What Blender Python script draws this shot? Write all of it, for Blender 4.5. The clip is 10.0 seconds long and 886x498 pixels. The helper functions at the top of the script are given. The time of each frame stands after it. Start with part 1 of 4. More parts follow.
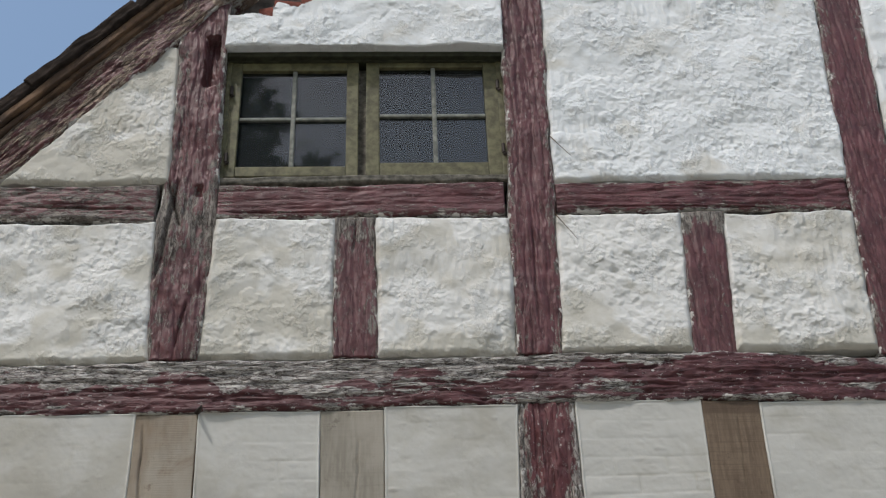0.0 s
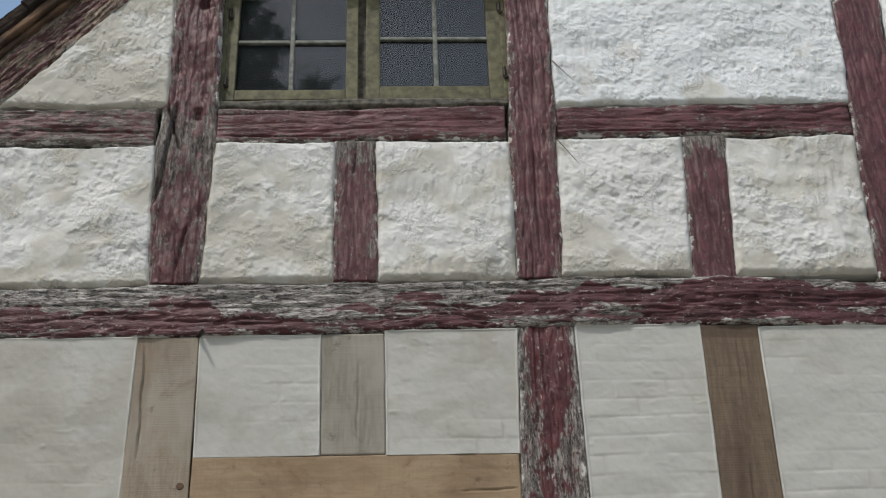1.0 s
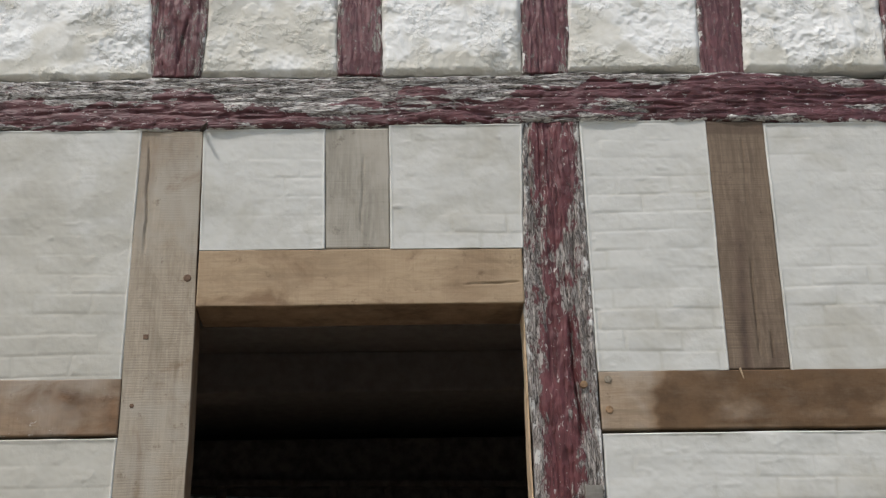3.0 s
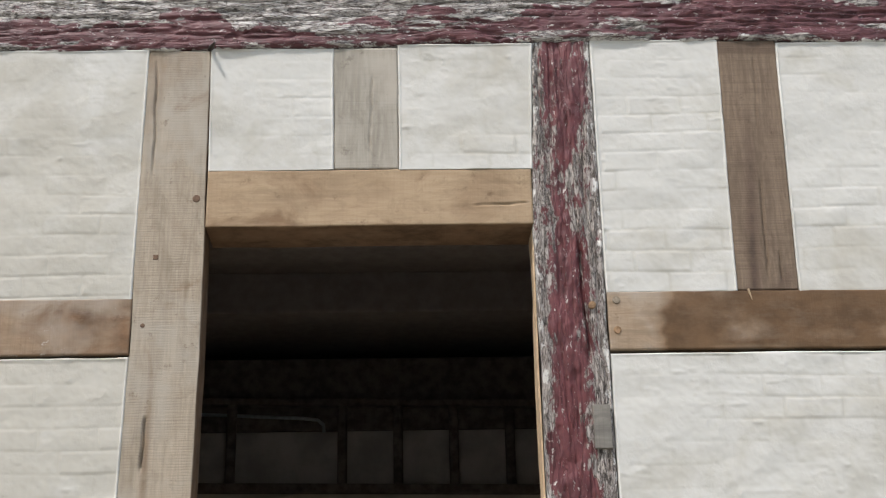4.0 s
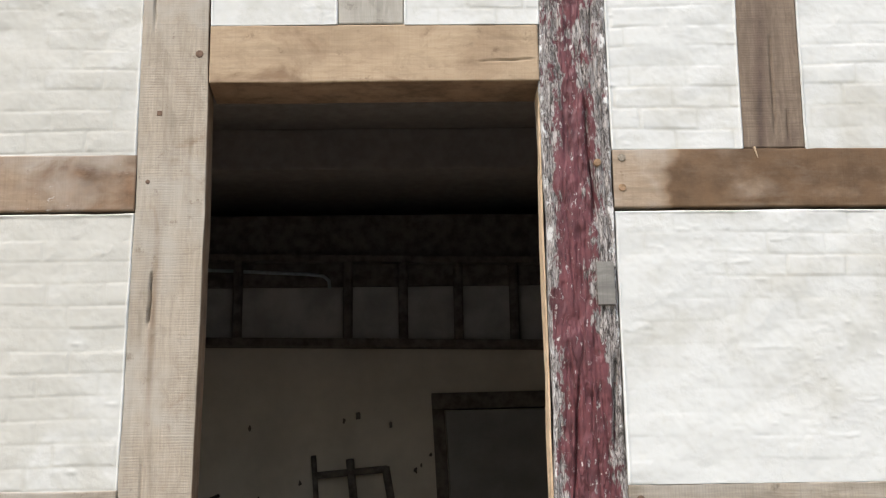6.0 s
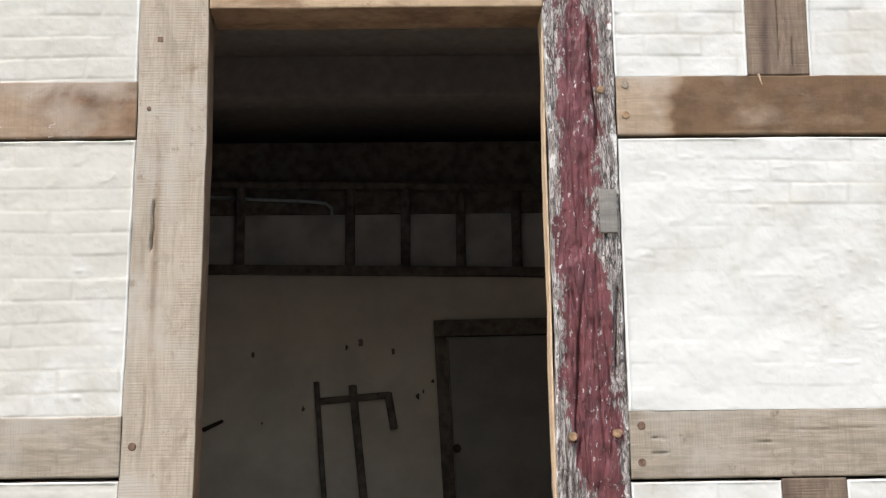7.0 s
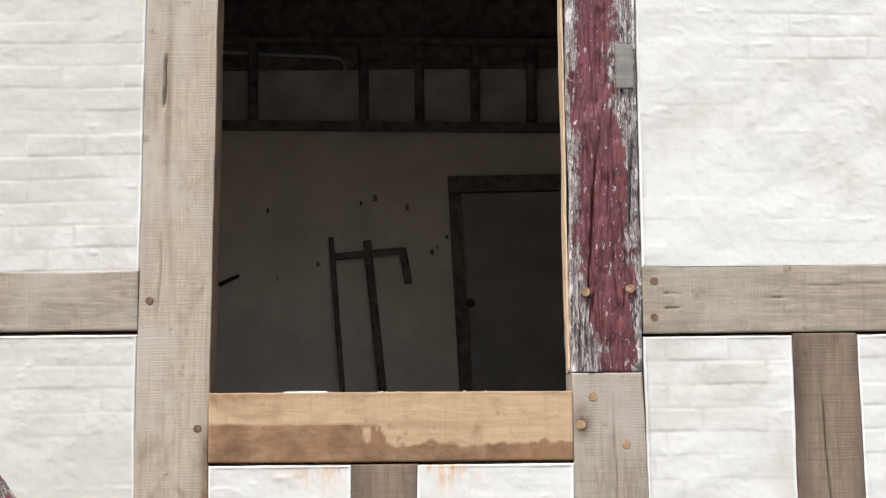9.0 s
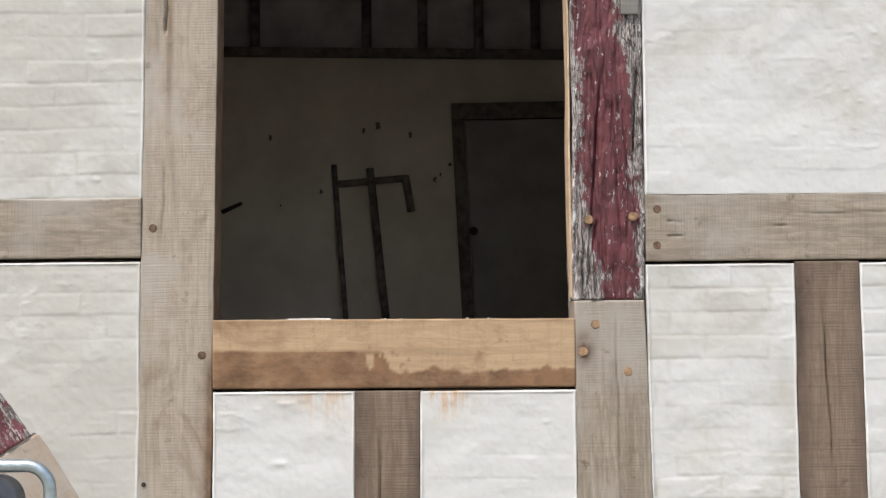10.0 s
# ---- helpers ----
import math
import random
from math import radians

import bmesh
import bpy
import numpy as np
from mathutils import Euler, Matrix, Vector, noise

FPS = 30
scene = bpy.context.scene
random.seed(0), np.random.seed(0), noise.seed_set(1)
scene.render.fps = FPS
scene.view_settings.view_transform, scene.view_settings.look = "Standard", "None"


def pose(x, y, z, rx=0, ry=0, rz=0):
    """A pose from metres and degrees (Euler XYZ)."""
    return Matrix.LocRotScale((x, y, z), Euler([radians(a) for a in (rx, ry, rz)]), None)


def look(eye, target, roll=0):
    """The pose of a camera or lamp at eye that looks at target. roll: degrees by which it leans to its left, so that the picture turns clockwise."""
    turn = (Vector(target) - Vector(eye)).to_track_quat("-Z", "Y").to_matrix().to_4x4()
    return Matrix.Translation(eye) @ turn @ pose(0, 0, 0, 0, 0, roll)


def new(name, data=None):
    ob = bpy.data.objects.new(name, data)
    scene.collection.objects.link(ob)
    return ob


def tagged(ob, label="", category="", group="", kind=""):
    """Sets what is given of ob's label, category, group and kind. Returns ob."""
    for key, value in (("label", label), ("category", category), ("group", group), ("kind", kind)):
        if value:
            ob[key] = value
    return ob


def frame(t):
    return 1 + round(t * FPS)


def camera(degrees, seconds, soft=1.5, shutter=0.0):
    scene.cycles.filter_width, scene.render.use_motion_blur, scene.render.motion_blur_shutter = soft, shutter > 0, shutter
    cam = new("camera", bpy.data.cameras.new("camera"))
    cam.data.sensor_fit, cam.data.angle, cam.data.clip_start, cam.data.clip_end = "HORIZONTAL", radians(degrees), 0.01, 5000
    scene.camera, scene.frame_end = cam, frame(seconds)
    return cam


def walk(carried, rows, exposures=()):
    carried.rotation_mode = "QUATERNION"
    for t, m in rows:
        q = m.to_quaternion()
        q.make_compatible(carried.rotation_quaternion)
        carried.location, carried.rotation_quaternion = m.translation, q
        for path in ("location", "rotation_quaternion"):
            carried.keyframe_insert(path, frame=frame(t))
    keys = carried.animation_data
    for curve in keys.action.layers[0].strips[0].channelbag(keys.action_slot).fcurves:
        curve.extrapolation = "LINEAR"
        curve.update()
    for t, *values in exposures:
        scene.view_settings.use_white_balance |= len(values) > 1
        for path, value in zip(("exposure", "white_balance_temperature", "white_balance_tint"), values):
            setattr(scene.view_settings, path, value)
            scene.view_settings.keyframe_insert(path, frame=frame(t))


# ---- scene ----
cam = camera(36.2, 10.0, soft=1.25)
# Tilts down from a fixed stand: seconds, yaw, pitch, lean
EYE = (0.0, -3.8, 1.6)
ROWS = [
    (0.0, -2.797, 36.879, 2.181), (0.5, -2.72, 35.359, 2.099), (1.0, -2.634, 33.678, 1.994),
    (1.5, -2.552, 31.707, 1.867), (2.0, -2.459, 29.310, 1.704), (2.5, -2.353, 27.048, 1.583),
    (4.0, -1.639, 21.706, 1.189), (4.5, -1.557, 20.213, 1.152), (5.0, -1.434, 18.525, 1.051),
    (5.5, -1.346, 17.137, 0.958), (7.0, -1.158, 12.615, 0.799), (7.5, -0.8, 11.157, 0.693),
    (8.0, -0.54, 9.449, 0.594), (8.5, -0.515, 8.034, 0.596), (9.0, -0.476, 6.542, 0.597),
    (9.5, -0.444, 5.040, 0.535), (10.0, -0.322, 3.484, 0.532),
]
walk(cam, [(t, pose(*EYE, 0, 0, yaw) @ pose(0, 0, 0, 90 + pitch) @ pose(0, 0, 0, 0, 0, -lean)) for t, yaw, pitch, lean in ROWS],
     exposures=[(0.0, -0.14, 6150, 10), (1.0, -0.16, 6200, 9), (2.0, -0.04, 6150, 9), (2.7, 0.07, 6150, 10), (3.8, 0.61, 6200, 12), (4.5, 0.69, 6180, 12), (5.5, 0.92, 6130, 12), (7.0, 1.16, 6080, 13), (8.5, 1.15, 6080, 14), (9.5, 0.99, 6080, 14), (10.0, 0.83, 6100, 14)])

# ---- light ----
SUN_EL, SUN_AZ = 60.0, 36.0  # height, and degrees to the left of the wall's normal
world = bpy.data.worlds.new("world")
scene.world = world
world.use_nodes = True
wn = world.node_tree.nodes
sky = wn.new("ShaderNodeTexSky")
sky.sky_type = "NISHITA"
sky.sun_disc = False
sky.sun_elevation, sky.sun_rotation = radians(SUN_EL), radians(180 + SUN_AZ)
world.node_tree.links.new(sky.outputs[0], wn["Background"].inputs[0])
wn["Background"].inputs[1].default_value = 0.15
sky.air_density, sky.dust_density = 1.8, 3.2
sun = new("sun", bpy.data.lights.new("sun", "SUN"))
sun.data.energy, sun.data.angle, sun.data.color = 2.1, radians(0.53), (1.0, 0.95, 0.87)
ce = math.cos(radians(SUN_EL))
sun_way = Vector((-math.sin(radians(SUN_AZ)) * ce, -math.cos(radians(SUN_AZ)) * ce, math.sin(radians(SUN_EL))))
sun.matrix_world = look(sun_way * 40, (0, 0, 0))


# ---- materials ----
class Mat:
    """A small writer of node materials."""

    def __init__(self, name):
        self.m = bpy.data.materials.new(name)
        self.m.use_nodes = True
        self.t = self.m.node_tree
        self.b = self.t.nodes["Principled BSDF"]
        self.tc = self.t.nodes.new("ShaderNodeTexCoord")
        self.oi = self.t.nodes.new("ShaderNodeObjectInfo")

    def put(self, sock, v):
        if isinstance(v, bpy.types.NodeSocket):
            self.t.links.new(v, sock)
        elif v is not None:
            sock.default_value = (*v, 1.0) if isinstance(v, tuple) and len(v) == 3 and len(sock.default_value) == 4 else v

    def coords(self, stretch=(1, 1, 1), shift=True):
        s = self.t.nodes.new("ShaderNodeVectorMath")
        s.operation = "MULTIPLY_ADD"
        self.put(s.inputs[0], self.oi.outputs["Random"])
        s.inputs[1].default_value = (17.3, 11.1, 5.7) if shift else (0, 0, 0)
        self.put(s.inputs[2], self.tc.outputs["Object"])
        k = self.t.nodes.new("ShaderNodeVectorMath")
        k.operation = "MULTIPLY"
        self.put(k.inputs[0], s.outputs[0])
        k.inputs[1].default_value = stretch
        return k.outputs[0]

    def noise(self, vec, scale, detail=4.0, rough=0.55, warp=0.0):
        n = self.t.nodes.new("ShaderNodeTexNoise")
        self.put(n.inputs["Vector"], vec)
        for k, v in (("Scale", scale), ("Detail", detail), ("Roughness", rough), ("Distortion", warp)):
            n.inputs[k].default_value = v
        return n.outputs["Fac"]

    def ramp(self, v, a, b, c=0.0, d=1.0):
        n = self.t.nodes.new("ShaderNodeMapRange")
        n.interpolation_type = "SMOOTHSTEP"
        self.put(n.inputs[0], v)
        for i, x in enumerate((a, b, c, d)):
            self.put(n.inputs[i + 1], x)
        return n.outputs[0]

    def op(self, kind, a, b=0.5, c=0.5):
        n = self.t.nodes.new("ShaderNodeMath")
        n.operation = kind
        for i, x in enumerate((a, b, c)):
            self.put(n.inputs[i], x)
        return n.outputs[0]

    def mix(self, f, a, b, how="MIX"):
        n = self.t.nodes.new("ShaderNodeMix")
        n.data_type, n.blend_type = "RGBA", how
        self.put(n.inputs[0], f)
        self.put(n.inputs[6], a)
        self.put(n.inputs[7], b)
        return n.outputs[2]

    def attr(self, name):
        n = self.t.nodes.new("ShaderNodeAttribute")
        n.attribute_name = name
        return n.outputs["Fac"]

    def axis(self, i, vec=None):
        n = self.t.nodes.new("ShaderNodeSeparateXYZ")
        self.put(n.inputs[0], vec or self.tc.outputs["Object"])
        return n.outputs[i]

    def bump(self, h, strength, dist=0.002, after=None):
        n = self.t.nodes.new("ShaderNodeBump")
        n.inputs["Strength"].default_value, n.inputs["Distance"].default_value = strength, dist
        self.put(n.inputs["Height"], h)
        if after is not None:
            self.put(n.inputs["Normal"], after)
        return n.outputs[0]

    def done(self, colour, rough=0.8, normal=None, metal=0.0, spec=0.3):
        self.put(self.b.inputs["Base Color"], colour)
        self.put(self.b.inputs["Roughness"], rough)
        self.put(self.b.inputs["Metallic"], metal)
        self.put(self.b.inputs["Specular IOR Level"], spec)
        if normal is not None:
            self.put(self.b.inputs["Normal"], normal)
        return self.m


def old_painted_wood(name, base=0.5, edge=0.3, red=(0.158, 0.054, 0.058), wood=(0.40, 0.37, 0.34), brown=(0.125, 0.095, 0.08), along=2.2, size=16.0, broken=1.5, relief=0.0058, flecks=0.75):
    """Weathered oak with flaking dark red paint. base: how much paint is left."""
    g = Mat(name)
    co = g.coords((1, 1, 1))
    grain = g.noise(g.coords((1, 9, 9)), 10, 6, 0.72, 0.9)
    split = g.ramp(g.op("ABSOLUTE", g.op("SUBTRACT", g.noise(g.coords((1, 7, 7)), 4.5, 5, 0.6, 0.7), 0.5)), 0.0, 0.02, 1.0, 0.0)
    fine = g.noise(g.coords((1, 8, 8)), 60, 5, 0.7, 0.3)
    rings = g.noise(g.coords((1, 6, 6)), 13, 2, 0.5, 1.6)
    # where the paint has gone
    flake = g.noise(g.coords((1, along, along)), size, 8, 0.68, 0.5)
    small = g.noise(g.coords((1, along, along)), size * 2.7, 5, 0.7)
    w = g.op("MULTIPLY_ADD", g.op("SUBTRACT", g.op("MULTIPLY_ADD", small, 0.4, g.op("MULTIPLY", flake, 0.8)), 0.6), broken, 0.5)
    w = g.op("MULTIPLY_ADD", g.attr("edge"), edge, w)
    w = g.op("MULTIPLY_ADD", g.attr("wear"), 0.5, w)
    w = g.op("MULTIPLY_ADD", g.op("SUBTRACT", g.noise(co, 2.6, 3), 0.5), 0.3, w)
    w = g.op("MULTIPLY_ADD", g.op("SUBTRACT", grain, 0.5), 0.5, w)
    bare = g.ramp(w, base + 0.07, base + 0.11)
    thin = g.ramp(w, base - 0.06, base + 0.09)
    # bare wood: silvery ridges, dark furrows
    timber = g.mix(g.ramp(g.op("MULTIPLY_ADD", fine, 0.6, g.op("MULTIPLY", grain, 0.7)), 0.45, 0.78), brown, wood)
    lines = g.ramp(g.op("ABSOLUTE", g.op("SUBTRACT", rings, 0.5)), 0.0, 0.055, 1.0, 0.0)
    timber = g.mix(g.op("MULTIPLY", lines, 0.85), timber, tuple(0.5 * c for c in brown))
    timber = g.mix(g.op("MULTIPLY", split, 0.8), timber, tuple(0.3 * c for c in brown))
    # paint: nearly even, with soft streaks, thin places and loose flecks
    paint = g.mix(g.ramp(g.noise(co, 11, 5, 0.7), 0.3, 0.72), tuple(c * 0.68 for c in red), tuple(min(1, c * 1.3 + 0.006) for c in red))
    paint = g.mix(g.op("MULTIPLY", g.ramp(g.noise(g.coords((1, 11, 11)), 11, 4, 0.65, 0.5), 0.5, 0.7), 0.4), paint, tuple(0.5 * c for c in red))
    paint = g.mix(g.op("MULTIPLY", thin, 0.2), paint, tuple(0.5 * a + 0.32 * b for a, b in zip(red, wood)))
    fleck = g.ramp(g.noise(g.coords((1, 2.3, 2.3)), 30, 6, 0.74), 0.605, 0.63)
    paint = g.mix(g.op("MULTIPLY", fleck, flecks), paint, tuple(min(1, 1.1 * c + 0.02) for c in wood))
    hair = g.ramp(g.op("ABSOLUTE", g.op("SUBTRACT", g.noise(g.coords((1, 9, 9)), 6.5, 4, 0.6, 0.5), 0.5)), 0.0, 0.012, 1.0, 0.0)
    paint = g.mix(g.op("MULTIPLY", g.op("MULTIPLY", hair, g.ramp(g.noise(co, 6, 3), 0.45, 0.6)), 0.6), paint, tuple(0.3 * c for c in red))
    # relief
    lumps = g.ramp(g.noise(g.coords((1, 2.4, 2.4)), 20, 3, 0.5, 0.4), 0.36, 0.64)
    furrow = g.noise(g.coords((1, 8, 8)), 8, 2.5, 0.55, 0.8)
    h = g.op("MULTIPLY_ADD", lumps, 0.3, g.op("MULTIPLY_ADD", split, -0.4, g.op("MULTIPLY", furrow, g.ramp(bare, 0.0, 1.0, 0.4, 1.1))))
    h = g.op("MULTIPLY_ADD", g.op("MULTIPLY", lines, bare), -0.3, h)
    h = g.op("MULTIPLY_ADD", fleck, 0.12, h)
    h = g.op("MULTIPLY_ADD", bare, -0.3, g.op("MULTIPLY_ADD", fine, 0.12, h))
    smear = g.ramp(g.op("MULTIPLY_ADD", g.attr("edge"), 0.42, g.noise(g.coords((1, 1.6, 1.6)), 17, 6, 0.7)), 0.90, 0.96)
    return g.done(g.mix(smear, g.mix(bare, paint, timber), (0.60, 0.575, 0.54)), g.ramp(bare, 0.0, 1.0, 0.5, 0.88), g.bump(h, 1.0, relief), spec=0.32)


def sawn_oak(name, light, dark, stain, stain_at=0.62, grey=None, grey_at=0.5, saw=0.24, lime=0.0, kerfs=0.0, deep=0.0):
    """New oak with saw marks across the grain, stains and greying."""
    g = Mat(name)
    co = g.coords((1, 1, 1))
    grain = g.noise(g.coords((1, 12, 12)), 7, 6, 0.62, 0.8)
    fine = g.noise(g.coords((1, 14, 14)), 40, 3, 0.6)
    marks = g.noise(g.coords((15, 0.3, 0.3)), 9, 2, 0.5, 0.1)
    broad = g.noise(g.coords((1, 1.6, 1.6)), 4.2, 5, 0.62, 0.7)
    c = g.mix(g.ramp(g.op("MULTIPLY_ADD", fine, 0.25, grain), 0.35, 0.95), dark, light)
    bands = g.noise(g.coords((0.5, 5, 5)), 4.5, 4, 0.6, 0.4)
    c = g.mix(g.op("MULTIPLY", g.ramp(bands, 0.48, 0.68), 0.55), c, tuple(v * 0.72 for v in dark))
    c = g.mix(g.op("MULTIPLY", g.op("MULTIPLY", g.ramp(marks, 0.5, 0.66), g.ramp(g.noise(g.coords((1, 1.5, 1.5)), 5, 4, 0.6), 0.38, 0.62, 0.25, 1.0)), saw * 1.1), c, tuple(v * 0.65 for v in dark))
    kerf = g.ramp(g.noise(g.coords((34, 0.4, 0.4)), 5, 2, 0.5, 0.05), 0.45, 0.75)
    c = g.mix(g.op("MULTIPLY", g.op("MULTIPLY", kerf, g.ramp(g.noise(g.coords((0.6, 2.5, 2.5)), 6, 3, 0.6), 0.42, 0.62)), saw * 0.9), c, tuple(v * 0.7 for v in dark))
    mottle = g.noise(g.coords((1, 1.4, 1.4)), 15, 6, 0.7, 0.8)
    c = g.mix(g.op("MULTIPLY", g.ramp(mottle, 0.48, 0.66), 0.38), c, tuple(v * 0.7 for v in dark))
    if grey:
        c = g.mix(g.op("MULTIPLY", g.ramp(g.noise(co, 3.1, 4, 0.6), grey_at - 0.1, grey_at + 0.12), 0.85), c, grey)
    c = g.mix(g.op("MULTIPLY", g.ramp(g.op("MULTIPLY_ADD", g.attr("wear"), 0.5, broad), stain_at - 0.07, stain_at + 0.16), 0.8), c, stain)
    # the stain attribute carries soaked stains and the painted shade of some timber sides
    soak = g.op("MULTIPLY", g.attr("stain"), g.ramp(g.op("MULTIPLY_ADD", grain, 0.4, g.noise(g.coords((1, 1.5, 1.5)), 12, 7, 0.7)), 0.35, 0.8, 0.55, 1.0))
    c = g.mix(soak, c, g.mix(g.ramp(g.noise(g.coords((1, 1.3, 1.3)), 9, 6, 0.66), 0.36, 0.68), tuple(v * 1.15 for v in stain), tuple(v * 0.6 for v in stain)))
    if deep:
        c = g.mix(g.op("MULTIPLY", g.ramp(g.op("MULTIPLY_ADD", g.noise(g.coords((1, 1.3, 1.3)), 14, 5, 0.65), 0.5, g.attr("stain")), 0.85, 1.45), deep), c, tuple(v * 0.5 for v in stain))
    c = g.mix(g.op("MULTIPLY", g.ramp(g.noise(co, 20, 6, 0.7), 0.6, 0.72), 0.5), c, tuple(v * 0.6 for v in stain))
    if kerfs:
        wv = g.t.nodes.new("ShaderNodeTexWave")
        wv.wave_type, wv.bands_direction = "BANDS", "X"
        g.put(wv.inputs["Vector"], g.coords((1, 0.15, 0.15)))
        for key, val in (("Scale", 38.0), ("Distortion", 5.0), ("Detail", 3.0), ("Detail Scale", 2.0)):
            wv.inputs[key].default_value = val
        cut = g.op("MULTIPLY", g.ramp(wv.outputs["Fac"], 0.35, 0.95), g.ramp(g.noise(g.coords((0.35, 2.2, 2.2)), 5, 3, 0.6), 0.4, 0.6))
        c = g.mix(g.op("MULTIPLY", cut, kerfs), c, tuple(v * 0.6 for v in dark))
        marks = g.op("MULTIPLY_ADD", cut, -0.6, marks)
    if lime:
        at = g.op("MULTIPLY_ADD", g.noise(g.coords((1, 1.2, 1.2)), 5, 3), 0.5, g.noise(g.coords((1, 2, 2)), 28, 5, 0.7))
        c = g.mix(g.op("MULTIPLY", g.ramp(at, 0.9, 0.96), lime), c, (0.62, 0.6, 0.56))
    h = g.op("MULTIPLY_ADD", kerf, 0.4, g.op("MULTIPLY_ADD", marks, 0.7, grain))
    return g.done(c, 0.82, g.bump(h, 0.35, 0.002), spec=0.2)


def lime_plaster(name, white, cream, amount=0.5, relief=0.4, dirt=(0.42, 0.39, 0.33)):
    g = Mat(name)
    co = g.coords()
    broad = g.noise(co, 5.5, 5, 0.6, 0.5)
    small = g.noise(co, 34, 6, 0.65)
    c = g.mix(g.ramp(g.op("MULTIPLY_ADD", g.attr("wear"), 0.45, broad), 0.68 - amount * 0.5, 1.08 - amount * 0.5), white, cream)
    c = g.mix(g.op("MULTIPLY", g.ramp(small, 0.5, 0.78), 0.3), c, dirt)
    c = g.mix(g.op("MULTIPLY", g.attr("stain"), g.ramp(g.noise(g.coords((5, 1, 1)), 9, 4, 0.6), 0.4, 0.62)), c, (0.45, 0.24, 0.07))
    c = g.mix(g.op("MULTIPLY", g.attr("rim"), 0.85), c, tuple(min(0.86, v * 1.22 + 0.02) for v in white))
    where = g.ramp(g.noise(co, 7.5, 4, 0.6), 0.46, 0.62)
    crumb = g.ramp(g.noise(g.coords((1, 1, 0.7)), 40, 5, 0.68, 0.2), 0.3, 0.75)
    h = g.op("MULTIPLY", g.op("MULTIPLY_ADD", g.noise(co, 95, 2, 0.5), 0.5, crumb), where)
    h = g.op("MULTIPLY_ADD", g.noise(co, 30, 2, 0.5), 0.35, h)
    return g.done(c, 0.93, g.bump(h, relief, 0.0045), spec=0.15)


def plain(name, colour, rough=0.7, metal=0.0, vary=0.25, scale=18.0, bump=0.2, spec=0.3):
    g = Mat(name)
    n = g.noise(g.coords(), scale, 5, 0.62)
    c = g.mix(g.ramp(n, 0.3, 0.7), tuple(v * (1 - vary) for v in colour), tuple(min(1.0, v * (1 + vary)) for v in colour))
    return g.done(c, rough, g.bump(n, bump, 0.002), metal, spec)


M_GIRT = old_painted_wood("girt_paint", 0.50, 0.02, red=(0.095, 0.031, 0.034), wood=(0.58, 0.55, 0.515), brown=(0.085, 0.055, 0.047), along=2.3, size=10, broken=2.1)
M_COLUMN = old_painted_wood("column_paint", 0.50, 0.08, red=(0.102, 0.026, 0.028), wood=(0.40, 0.36, 0.33), brown=(0.10, 0.075, 0.062), along=2.6, size=13, broken=2.3, flecks=0.9)
M_BRACE = old_painted_wood("brace_paint", 0.62, 0.35, red=(0.15, 0.045, 0.05), wood=(0.43, 0.385, 0.35), along=2.0, size=16, broken=2.0)
M_POST = old_painted_wood("post_paint", 0.585, 0.16, red=(0.110, 0.038, 0.041), wood=(0.31, 0.28, 0.25), brown=(0.10, 0.078, 0.07), relief=0.0045, flecks=0.28)
M_RED = old_painted_wood("sound_red_paint", 0.63, 0.22, red=(0.114, 0.037, 0.041), wood=(0.32, 0.285, 0.255), relief=0.0045, flecks=0.25)
M_RAFTER = old_painted_wood("rafter_paint", 0.47, 0.06, red=(0.12, 0.044, 0.044), wood=(0.46, 0.37, 0.29), brown=(0.12, 0.07, 0.055), along=2.6, size=9, broken=2.0, relief=0.010)
M_OAK_GREY = sawn_oak("grey_oak", (0.335, 0.282, 0.215), (0.19, 0.155, 0.115), (0.10, 0.058, 0.034), 0.66, grey=(0.31, 0.275, 0.228), grey_at=0.56, saw=0.22, kerfs=0.12)
M_OAK_POST = sawn_oak("post_oak", (0.37, 0.31, 0.24), (0.265, 0.218, 0.162), (0.15, 0.09, 0.05), 0.62, grey=(0.335, 0.30, 0.25), grey_at=0.5, saw=0.14, kerfs=0.17)
M_OAK_PALE = sawn_oak("pale_oak", (0.345, 0.315, 0.265), (0.27, 0.243, 0.2), (0.17, 0.14, 0.11), 0.68, grey=(0.36, 0.325, 0.275), grey_at=0.5, saw=0.12)
M_OAK_TAN = sawn_oak("tan_oak", (0.39, 0.29, 0.187), (0.32, 0.23, 0.145), (0.17, 0.105, 0.06), 0.52, saw=0.1)
M_OAK_SILL = sawn_oak("sill_oak", (0.42, 0.295, 0.175), (0.33, 0.225, 0.13), (0.17, 0.095, 0.05), 0.6, saw=0.15)
M_OAK_BROWN = sawn_oak("brown_oak", (0.35, 0.265, 0.185), (0.25, 0.18, 0.12), (0.155, 0.092, 0.048), 0.60, grey=(0.33, 0.285, 0.235), grey_at=0.5, deep=0.75)
M_OAK_LIMED = sawn_oak("limed_oak", (0.35, 0.265, 0.185), (0.25, 0.18, 0.12), (0.15, 0.085, 0.045), 0.56, grey=(0.34, 0.295, 0.245), grey_at=0.5, lime=0.5)
M_OAK_DARK = sawn_oak("dark_oak", (0.205, 0.152, 0.108), (0.138, 0.1, 0.07), (0.08, 0.053, 0.04), 0.60, saw=0.3, kerfs=0.03)
M_OAK_EDGE = sawn_oak("cut_edge", (0.60, 0.46, 0.31), (0.45, 0.32, 0.20), (0.26, 0.17, 0.1), 0.6)
